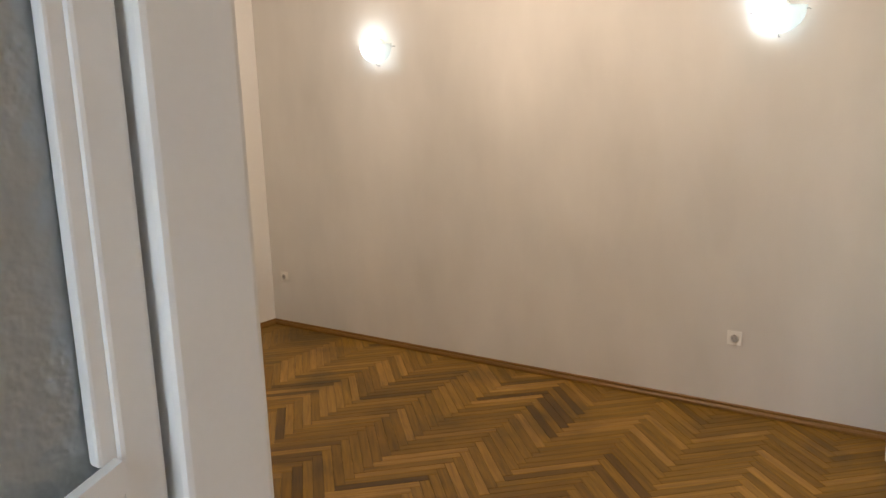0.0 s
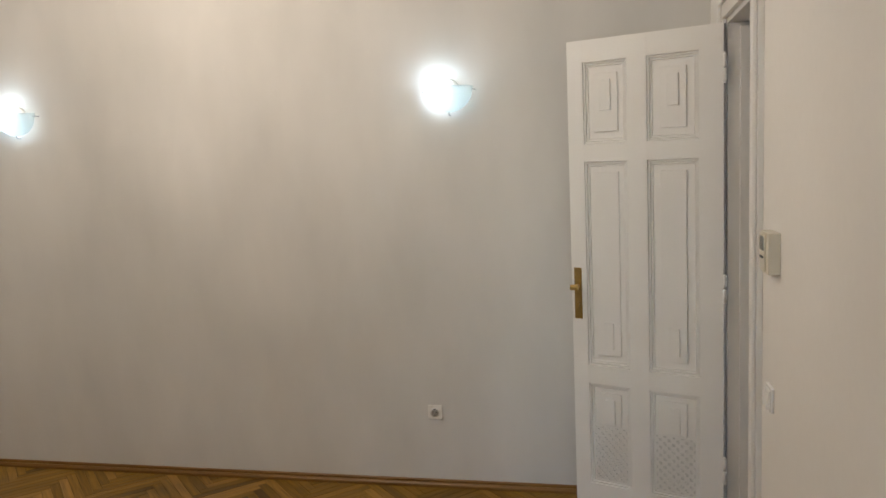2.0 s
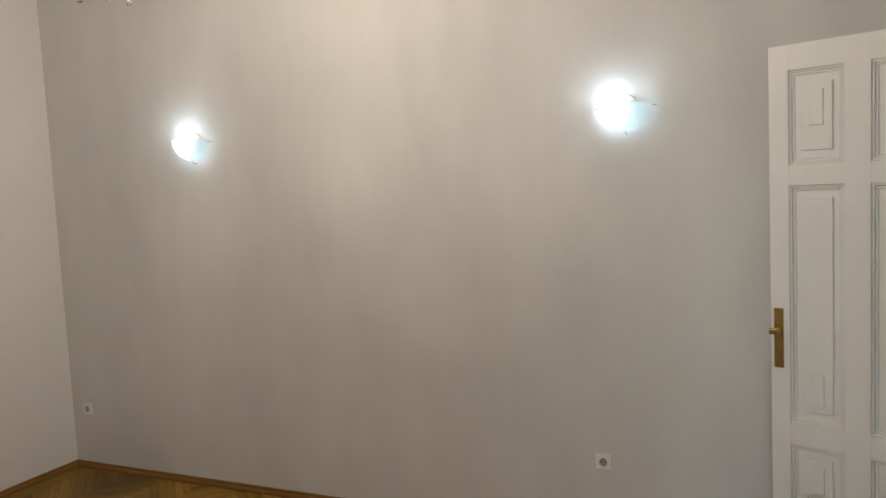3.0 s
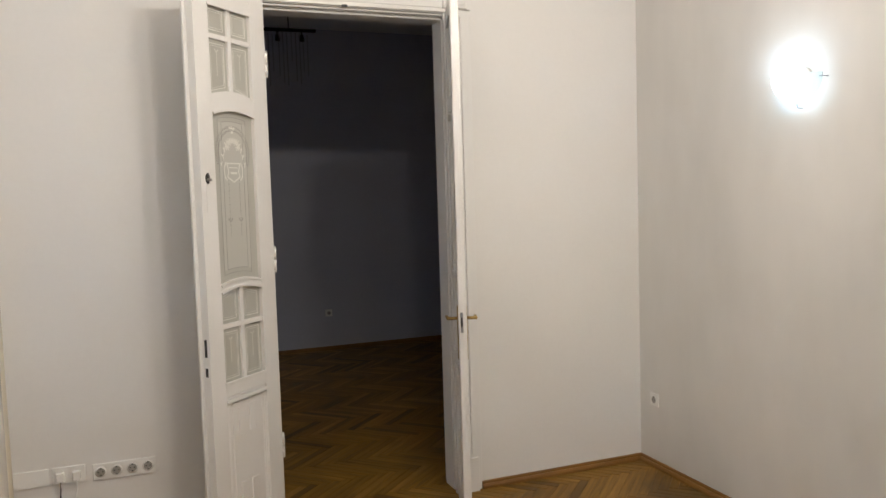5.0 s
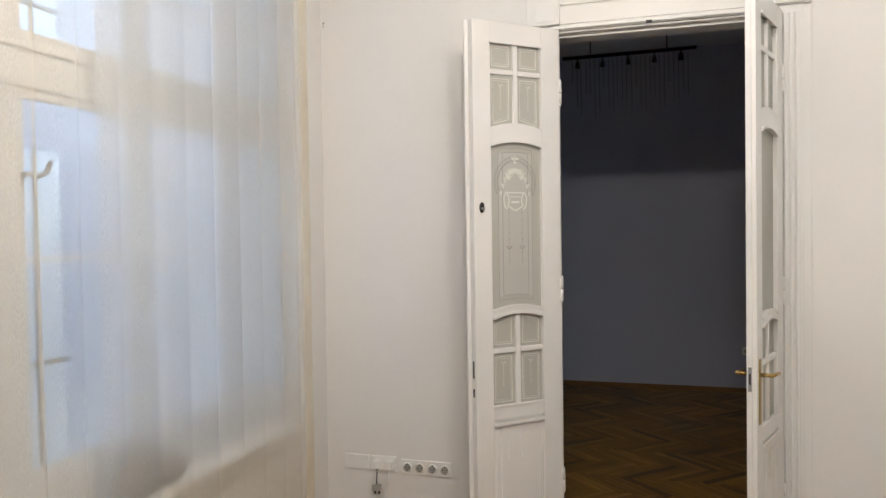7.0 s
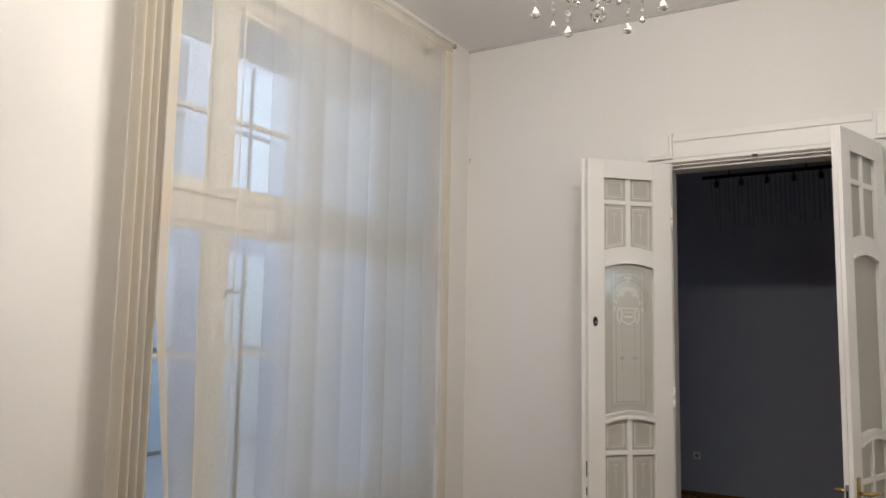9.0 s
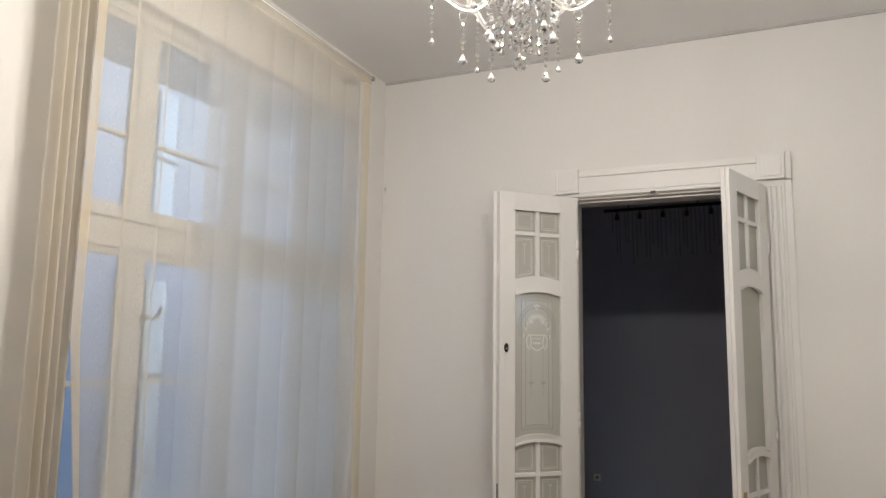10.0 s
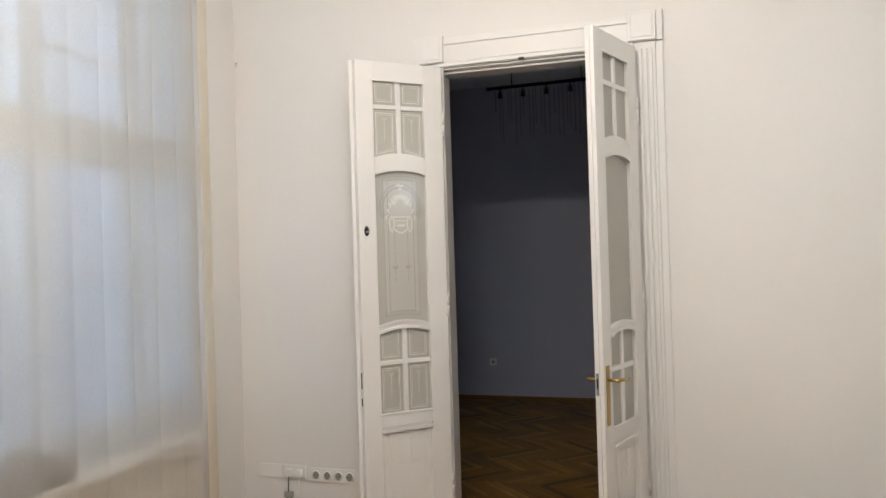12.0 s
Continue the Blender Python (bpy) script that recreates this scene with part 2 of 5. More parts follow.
bm = B()
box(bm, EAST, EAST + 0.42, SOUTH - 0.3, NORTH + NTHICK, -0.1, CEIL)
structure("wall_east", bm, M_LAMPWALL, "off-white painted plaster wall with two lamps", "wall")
bm = B()
box(bm, WEST - WTHICK, DX0, NORTH, NORTH + NTHICK, -0.1, CEIL)
box(bm, DX1, EAST, NORTH, NORTH + NTHICK, -0.1, CEIL)
box(bm, DX0, DX1, NORTH, NORTH + NTHICK, DTOP, CEIL)
structure("wall_north", bm, M_WALL, "off-white painted wall with a tall double door", "wall")
bm = B()
box(bm, HALL_W, SX0, SOUTH - 0.3, SOUTH, -0.1, CEIL)
box(bm, SX1, EAST, SOUTH - 0.3, SOUTH, -0.1, CEIL)
box(bm, SX0, SX1, SOUTH - 0.3, SOUTH, STOP, CEIL)
structure("wall_south", bm, M_WALL, "off-white painted wall with a panelled door", "wall")
bm = B()
box(bm, WEST - WTHICK, WEST, SOUTH, HY0, -0.1, CEIL)
box(bm, WEST - WTHICK, HX - 0.022, HY1, HY1R, -0.1, CEIL)
box(bm, WEST - WTHICK, WEST, HY1R, WY0, -0.1, CEIL)
box(bm, WEST - 0.145, WEST, WY1, NORTH, -0.1, CEIL)
box(bm, WEST - WTHICK, HX - 0.022, HY0, HY1, HTOP, CEIL)
box(bm, HX - 0.022, WEST, HY0, HY1R, HTOP, CEIL)
box(bm, WEST - WTHICK, WEST, WY0, WY1, -0.1, WZ0 - 0.10)
box(bm, WEST - WTHICK, WEST, WY0, WY1, WZ1, CEIL)
structure("wall_west", bm, M_WALL, "off-white painted thick wall with a tall window", "wall")
bm = B()
box(bm, WEST - WTHICK, EAST + 0.42, SOUTH - 0.3, NORTH + NTHICK, CEIL, CEIL + 0.2)
box(bm, HALL_W - 0.2, WEST - WTHICK, SOUTH - 0.3, 2.6, CEIL, CEIL + 0.2)
structure("ceiling", bm, M_CEIL, "white painted plaster ceiling", "ceiling")
# closing shells: entrance hall, side room, far room; their openings are added for daylight
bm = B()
# Unseen opening, added so that sky light reaches the entrance door.
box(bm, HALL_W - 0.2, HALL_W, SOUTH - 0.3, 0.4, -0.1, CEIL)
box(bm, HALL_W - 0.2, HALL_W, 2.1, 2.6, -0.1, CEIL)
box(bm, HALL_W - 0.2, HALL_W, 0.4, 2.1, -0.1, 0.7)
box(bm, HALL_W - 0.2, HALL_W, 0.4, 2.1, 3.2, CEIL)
box(bm, HALL_W, WEST - WTHICK, 2.4, 2.6, -0.1, CEIL)
# Unseen storeys and courtyard wall, added to block sky light from the window.
box(bm, HALL_W - 0.2, WEST - WTHICK - 0.02, SOUTH - 0.3, 2.6, CEIL + 0.21, 14.0)
box(bm, -8.4, HALL_W - 0.2, 2.4, 2.6, -3.0, 14.0)
structure("wall_hall_and_sky_blockers", bm, M_WALL, "off-white painted entrance hall walls, with an added daylight opening and unseen sky blockers", "wall")
bm = B()
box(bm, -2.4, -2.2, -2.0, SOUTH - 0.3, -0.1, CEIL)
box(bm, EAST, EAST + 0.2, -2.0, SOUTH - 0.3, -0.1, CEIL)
# Unseen opening, added to send bluish daylight onto the door jamb.
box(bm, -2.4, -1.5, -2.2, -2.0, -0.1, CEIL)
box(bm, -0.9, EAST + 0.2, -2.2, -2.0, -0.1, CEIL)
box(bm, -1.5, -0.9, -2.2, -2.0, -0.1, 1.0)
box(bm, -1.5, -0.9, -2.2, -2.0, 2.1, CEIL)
structure("wall_side_room", bm, M_WALL, "off-white painted walls of the side room, with an added daylight opening", "wall")
bm = B()
box(bm, -2.4, EAST + 0.2, -2.2, SOUTH - 0.3, CEIL, CEIL + 0.2)
structure("ceiling_side_room", bm, M_CEIL, "white ceiling of the side room", "ceiling")
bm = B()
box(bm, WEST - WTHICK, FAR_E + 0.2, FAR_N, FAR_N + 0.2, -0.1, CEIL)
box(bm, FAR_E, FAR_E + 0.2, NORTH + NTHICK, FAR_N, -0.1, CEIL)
# West wall has an unseen opening, added to brighten this room.
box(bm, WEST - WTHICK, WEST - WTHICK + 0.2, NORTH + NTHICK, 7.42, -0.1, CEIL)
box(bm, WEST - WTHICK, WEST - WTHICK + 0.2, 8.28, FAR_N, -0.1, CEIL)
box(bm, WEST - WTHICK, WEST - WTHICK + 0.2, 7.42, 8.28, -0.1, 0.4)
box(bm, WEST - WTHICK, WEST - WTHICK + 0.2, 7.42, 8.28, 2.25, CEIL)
structure("wall_far_room", bm, M_FARWALL, "dim grey-blue painted walls of the unlit far room, with an added daylight opening", "wall")
bm = B()
box(bm, WEST - WTHICK, FAR_E + 0.2, NORTH + NTHICK, FAR_N + 0.2, CEIL, CEIL + 0.2)
structure("ceiling_far_room", bm, M_CEIL, "white ceiling of the unlit far room", "ceiling")
bm = B()
box(bm, WEST - WTHICK, FAR_E + 0.2, -2.2, FAR_N + 0.2, -0.2, -0.008)
box(bm, HALL_W - 0.2, WEST - WTHICK, -2.2, 2.6, -0.2, -0.008)
FLOOR = structure("floor", bm, M_SUB, "oiled oak parquet laid in herringbone", "floor")


def skirting(name, runs, label):
    """Quarter-round oak strip on a low plinth; a run is (x0, y0, x1, y1) with the wall on its left."""
    root = tagged(new(name), label, "baseboard", kind="structure")
    for x0, y0, x1, y1 in runs:
        d = Vector((x1 - x0, y1 - y0, 0))
        L = d.length
        bm = B()
        sec = [(0, 0), (-0.026, 0), (-0.026, 0.016), (-0.018, 0.026), (-0.012, 0.026), (-0.012, 0.038), (-0.008, 0.042), (0, 0.042)]
        a = [bm.verts.new((0, y, z)) for y, z in sec]
        b = [bm.verts.new((L, y, z)) for y, z in sec]
        for i in range(len(sec)):
            j = (i + 1) % len(sec)
            bm.faces.new((a[i], a[j], b[j], b[i]))
        bm.faces.new(a[::-1])
        bm.faces.new(b)
        bmesh.ops.recalc_face_normals(bm, faces=bm.faces)
        p = part("strip", bm, M_TRIMWOOD, root)
        p.matrix_world = Matrix.Translation((x0, y0, 0.0)) @ Matrix.Rotation(math.atan2(d.y, d.x), 4, "Z")
    return root


skirting("baseboard", [(WEST, NORTH, CX0 - 0.152, NORTH), (CX1 + 0.152, NORTH, EAST, NORTH)], "narrow oak skirting strip along the door wall")
skirting("baseboard", [(EAST, NORTH, EAST, SOUTH)], "narrow oak skirting strip along the lamp wall")
skirting("baseboard", [(EAST, SOUTH, SX1 + 0.10, SOUTH), (SX0 - 0.10, SOUTH, WEST, SOUTH)], "narrow oak skirting strip along the wall with the panelled door")
skirting("baseboard", [(WEST, HY1R + 0.02, WEST, NORTH)], "narrow oak skirting strip along the window wall")
skirting("baseboard", [(WEST - WTHICK + 0.2, FAR_N, FAR_E, FAR_N), (FAR_E, FAR_N, FAR_E, NORTH + NTHICK)], "narrow oak skirting strip of the far room")

# Thin grey strip along the top of the north and east walls.
bm = B()
box(bm, WEST, EAST, NORTH - 0.014, NORTH, CEIL - 0.014, CEIL)
box(bm, EAST - 0.014, EAST, SOUTH, NORTH - 0.014, CEIL - 0.014, CEIL)
structure("trim", bm, M_CEILSTRIP, "thin grey strip between wall and ceiling", "trim")

# ---- trim round the openings ----


def rect_frame(bm, x0, x1, z0, z1, wid, y0, y1, bottom=True):
    """A mitre-less picture frame lying in x and z, with depth along y."""
    box(bm, x0, x0 + wid, y0, y1, z0, z1)
    box(bm, x1 - wid, x1, y0, y1, z0, z1)
    box(bm, x0 + wid, x1 - wid, y0, y1, z1 - wid, z1)
    if bottom:
        box(bm, x0 + wid, x1 - wid, y0, y1, z0, z0 + wid)
    return bm


def double_door_trim():
    root = tagged(new("door_1"), "white painted casing of the double door with fluted pilasters and corner blocks", "door frame", kind="structure")
    for side in (-1, 1):
        xi = CX1 if side > 0 else CX0
        s = side

        def span(bm, a, b, y0, y1, z0, z1, bev=0.0):
            x0, x1 = sorted((xi + s * a, xi + s * b))
            return box(bm, x0, x1, NORTH - y1, NORTH - y0, z0, z1, bev)

        bm = B()
        span(bm, -0.012, 0.115, 0, 0.022, 0, 2.727, 0.003)
        for a in (0.004, 0.030, 0.056, 0.082):
            span(bm, a, a + 0.017, 0.022, 0.034, 0.22, 2.692, 0.004)
        span(bm, 0.115, 0.150, 0, 0.014, 0, 2.727, 0.003)
        span(bm, -0.004, 0.125, 0.022, 0.040, 0, 0.20, 0.004)
        part("pilaster", bm, M_PAINT, root, "fluted white pilaster")
        bm = B()
        span(bm, -0.020, 0.118, 0, 0.055, 2.729, 2.877, 0.003)
        span(bm, -0.004, 0.102, 0.055, 0.060, 2.744, 2.862, 0.004)
        span(bm, 0.118, 0.150, 0, 0.030, 2.729, 2.882, 0.003)
        part("corner_block", bm, M_PAINT, root)
        bm = B()
        xi = DX1 if side > 0 else DX0
        x0, x1 = sorted((xi, xi - s * 0.022))
        box(bm, x0, x1, NORTH - 0.002, NORTH + NTHICK + 0.01, 0, DTOP - 0.022, 0.003)
        x0, x1 = sorted((xi - s * 0.022, xi - s * 0.034))
        box(bm, x0, x1, NORTH + 0.045, NORTH + NTHICK - 0.03, 0, DTOP - 0.034, 0.002)
        part("jamb", bm, M_PAINT, root)
    bm = B()
    box(bm, DX0 + 0.021, DX1 - 0.021, NORTH - 0.024, NORTH, 2.704, 2.867, 0.003)
    box(bm, DX0 + 0.021, DX1 - 0.021, NORTH - 0.034, NORTH - 0.024, 2.827, 2.857, 0.004)
    box(bm, DX0 + 0.021, DX1 - 0.021, NORTH - 0.030, NORTH - 0.024, 2.732, 2.820, 0.003)
    box(bm, DX0 + 0.021, DX1 - 0.021, NORTH - 0.038, NORTH - 0.024, 2.707, 2.726, 0.004)
    part("head_board", bm, M_PAINT, root)
    bm = B()
    box(bm, DX0, DX1, NORTH - 0.002, NORTH + NTHICK + 0.01, DTOP - 0.022, DTOP, 0.003)
    box(bm, DX0 + 0.03, DX1 - 0.03, NORTH + 0.045, NORTH + NTHICK - 0.03, DTOP - 0.034, DTOP - 0.022, 0.002)
    part("head_jamb", bm, M_PAINT, root)
    bm = B()
    box(bm, -1.845, -1.815, NORTH - 0.044, NORTH - 0.034, 2.700, 2.712, 0.002)
    part("latch_keeper", bm, M_DARK, root, "small dark latch keeper")


double_door_trim()


def side_door_trim():
    root = tagged(new("door_2"), "white painted moulded casing of the panelled door", "door frame", kind="structure")
    for x0, x1 in ((SX0 - 0.100, SX0), (SX1, SX1 + 0.10)):
        bm = B()
        box(bm, x0, x1, SOUTH, SOUTH + 0.020, 0, STOP + 0.10, 0.003)
        box(bm, x0 + 0.008, x0 + 0.045, SOUTH + 0.020, SOUTH + 0.034, 0, STOP + 0.06, 0.006)
        box(bm, x1 - 0.030, x1 - 0.006, SOUTH + 0.020, SOUTH + 0.028, 0, STOP + 0.03, 0.004)
        part("casing", bm, M_PAINT, root)
    bm = B()
    box(bm, SX0, SX1, SOUTH, SOUTH + 0.020, STOP, STOP + 0.10, 0.003)
    box(bm, SX0, SX1, SOUTH + 0.020, SOUTH + 0.034, STOP + 0.055, STOP + 0.092, 0.006)
    part("head_casing", bm, M_PAINT, root)
    bm = B()
    box(bm, SX0, SX0 + 0.02, SOUTH - 0.30, SOUTH, 0, STOP - 0.02, 0.002)
    part("jamb", bm, M_PAINT, root)
    bm = B()
    box(bm, SX1 - 0.02, SX1, SOUTH - 0.30, SOUTH, 0, STOP - 0.02, 0.002)
    box(bm, SX1 - 0.035, SX1 - 0.02, SOUTH - 0.28, SOUTH - 0.05, 0, STOP - 0.035, 0.003)
    part("jamb", bm, M_PAINT, root)
    bm = B()
    box(bm, SX0, SX1, SOUTH - 0.30, SOUTH, STOP - 0.02, STOP, 0.002)
    part("head_jamb", bm, M_PAINT, root)


side_door_trim()


def entrance_trim():
    root = tagged(new("door_3"), "white painted frame of the glazed entrance door", "door frame", kind="structure")
    for y0, y1 in ((HY0, HY0 + 0.02), (HY1 - 0.045, HY1)):
        bm = B()
        box(bm, HX - 0.105, HX - 0.022, y0, y1, 0, HTOP, 0.006)
        part("jamb", bm, M_PAINT, root)
    bm = B()
    box(bm, HX - 0.105, HX - 0.022, HY0 + 0.02, HY1 - 0.045, HTOP - 0.03, HTOP, 0.006)
    part("head_jamb", bm, M_PAINT, root)


entrance_trim()

# ---- doors ----


def hinge(leaf, z, w=0.0, y=0.02, h=0.11):
    bm = B()
    cyl(bm, (w, y, z - h / 2), (w, y, z - 0.002), 0.008, seg=12)
    cyl(bm, (w, y, z + 0.002), (w, y, z + h / 2), 0.008, seg=12)
    ball(bm, (w, y, z + h / 2 + 0.004), 0.007)
    ball(bm, (w, y, z - h / 2 - 0.004), 0.007)
    part("hinge", bm, M_PAINT, leaf, "painted pin hinge", True)


def raised_panel(leaf, x0, x1, z0, z1, t):
    """A sunk panel with stepped mouldings and a raised field on both faces."""
    bm = B()
    box(bm, x0, x1, -0.008, 0.008, z0, z1)
    p = part("panel", bm, M_PAINT, leaf)
    prof = ((0.0, t / 2 - 0.001), (0.002, t / 2 - 0.009), (0.010, t / 2 - 0.005), (0.0125, max(t / 2 - 0.015, 0.010)), (0.021, max(t / 2 - 0.011, 0.0125)), (0.024, 0.0086), (0.032, 0.0083))
    for s in (1, -1):
        bm = B()
        prev = None
        for i, y in prof:
            ring = [bm.verts.new(c) for c in ((x0 + i, s * y, z0 + i), (x1 - i, s * y, z0 + i), (x1 - i, s * y, z1 - i), (x0 + i, s * y, z1 - i))]
            if prev:
                for k in range(4):
                    bm.faces.new((prev[k], prev[(k + 1) % 4], ring[(k + 1) % 4], ring[k])[::-s])
            prev = ring
        part("moulding", bm, M_PAINT, p)
    return p


def tablet(panel, x0, x1, z0, z1, y):
    bm = B()
    box(bm, x0, x1, 0.006, y, z0, z1, 0.003)
    part("raised_tablet", bm, M_PAINT, panel)


M_VENTSHADE = mat("vent_shade", (0.26, 0.25, 0.24), 0.8)


def panelled_door():
    w, h, t = 0.705, 2.335, 0.050
    ang = 69.96
    leaf = thing("panelled_door", pose(-0.492, 0.369, 0.006, 0, 0, ang), "open white painted six-panel wooden door with lattice vents and brass handle", "door")
    cols, rows = ((0.101, 0.330), (0.421, 0.629)), ((0.190, 0.700), (0.789, 1.775), (1.857, 2.234))
    for x0, x1 in ((0, 0.101), (0.330, 0.421), (0.629, w)):
        bm = B()
        box(bm, x0, x1, -t / 2, t / 2, 0, h, 0.0008)
        part("stile", bm, M_PAINT, leaf)
    for z0, z1 in ((0, 0.190), (0.700, 0.789), (1.775, 1.857), (2.234, h)):
        for x0, x1 in cols:
            bm = B()
            box(bm, x0, x1, -t / 2 + 0.0003, t / 2 - 0.0003, z0, z1)
            part("rail", bm, M_PAINT, leaf)
    for x0, x1 in cols:
        xm = (x0 + x1) / 2
        for k, (z0, z1) in enumerate(rows):
            p = raised_panel(leaf, x0, x1, z0, z1, t)
            if k == 2:
                tablet(p, xm - 0.058, xm + 0.058, z0 + 0.055, z1 - 0.055, 0.0165)
                tablet(p, xm - 0.026, xm + 0.026, z1 - 0.225, z1 - 0.085, 0.0235)
            elif k == 1:
                tablet(p, xm - 0.058, xm + 0.058, z0 + 0.055, z1 - 0.05, 0.0165)
                tablet(p, xm - 0.024, xm + 0.024, z0 + 0.085, z0 + 0.215, 0.0235)
            else:
                tablet(p, xm - 0.054, xm + 0.054, z0 + 0.305, z1 - 0.045, 0.0165)
                tablet(p, xm - 0.024, xm + 0.024, z0 + 0.315, z1 - 0.075, 0.0235)
                # pierced lattice vent, laid over a flat sheet coloured as the shade behind it
                gx0, gx1, gz0, gz1 = x0 + 0.024, x1 - 0.024, z0 + 0.024, z0 + 0.295
                bm = B()
                box(bm, gx0, gx1, 0.0082, 0.0095, gz0, gz1)
                part("vent_shade", bm, M_VENTSHADE, p, "grey sheet in the tone of the shade behind the vent")
                bm = B()
                n, m = 9, 14
                dx, dz = (gx1 - gx0) / n, (gz1 - gz0) / m
                for i in range(n + 1):
                    x = gx0 + i * dx
                    strip(bm, [(x, gz0), (x, gz1)], 0.0030, 0.0095, 0.0125)
                for j in range(m + 1):
                    z = gz0 + j * dz
                    strip(bm, [(gx0, z), (gx1, z)], 0.0032, 0.0095, 0.0124)
                for i in range(n):
                    for j in range(m):
                        a, c = (gx0 + i * dx, gz0 + j * dz), (gx0 + (i + 1) * dx, gz0 + (j + 1) * dz)
                        if (i + j) % 2:
                            a, c = (a[0], c[1]), (c[0], a[1])
                        strip(bm, [a, c], 0.0130, 0.0095, 0.0130)
                part("vent_lattice", bm, M_PAINT, p, "white lattice vent")
    for z in (0.37, 1.20, 2.15):
        hinge(leaf, z, -0.006, t / 2)
    bm = B()
    box(bm, w - 0.052, w - 0.014, t / 2, t / 2 + 0.004, 1.020, 1.270, 0.0015)
    plate = part("handle_plate", bm, M_BRASS, leaf, "worn brass back plate")
    bm = B()
    cyl(bm, (w - 0.033, t / 2 + 0.004, 1.180), (w - 0.033, t / 2 + 0.050, 1.180), 0.009)
    box(bm, w - 0.052, w - 0.010, t / 2 + 0.036, t / 2 + 0.056, 1.167, 1.193, 0.006)
    part("knob", bm, M_BRASS, plate, "stubby brass knob", True)
    bm = B()
    cyl(bm, (w - 0.033, t / 2 + 0.004, 1.095), (w - 0.033, t / 2 + 0.012, 1.095), 0.009)
    box(bm, w - 0.037, w - 0.029, t / 2 + 0.003, t / 2 + 0.010, 1.070, 1.095, 0.001)
    part("lock_cylinder", bm, M_BRASS, plate)
    bm = B()
    box(bm, w - 0.0005, w + 0.0015, -0.010, 0.010, 1.005, 1.305, 0.0005)
    part("lock_face", bm, M_STEEL, leaf, "chipped steel lock face")
    return leaf


panelled_door()


def arch_at(x, x0, x1, rise):
    u = (x - (x0 + x1) / 2) / ((x1 - x0) / 2)
    return rise * (1 - u * u)


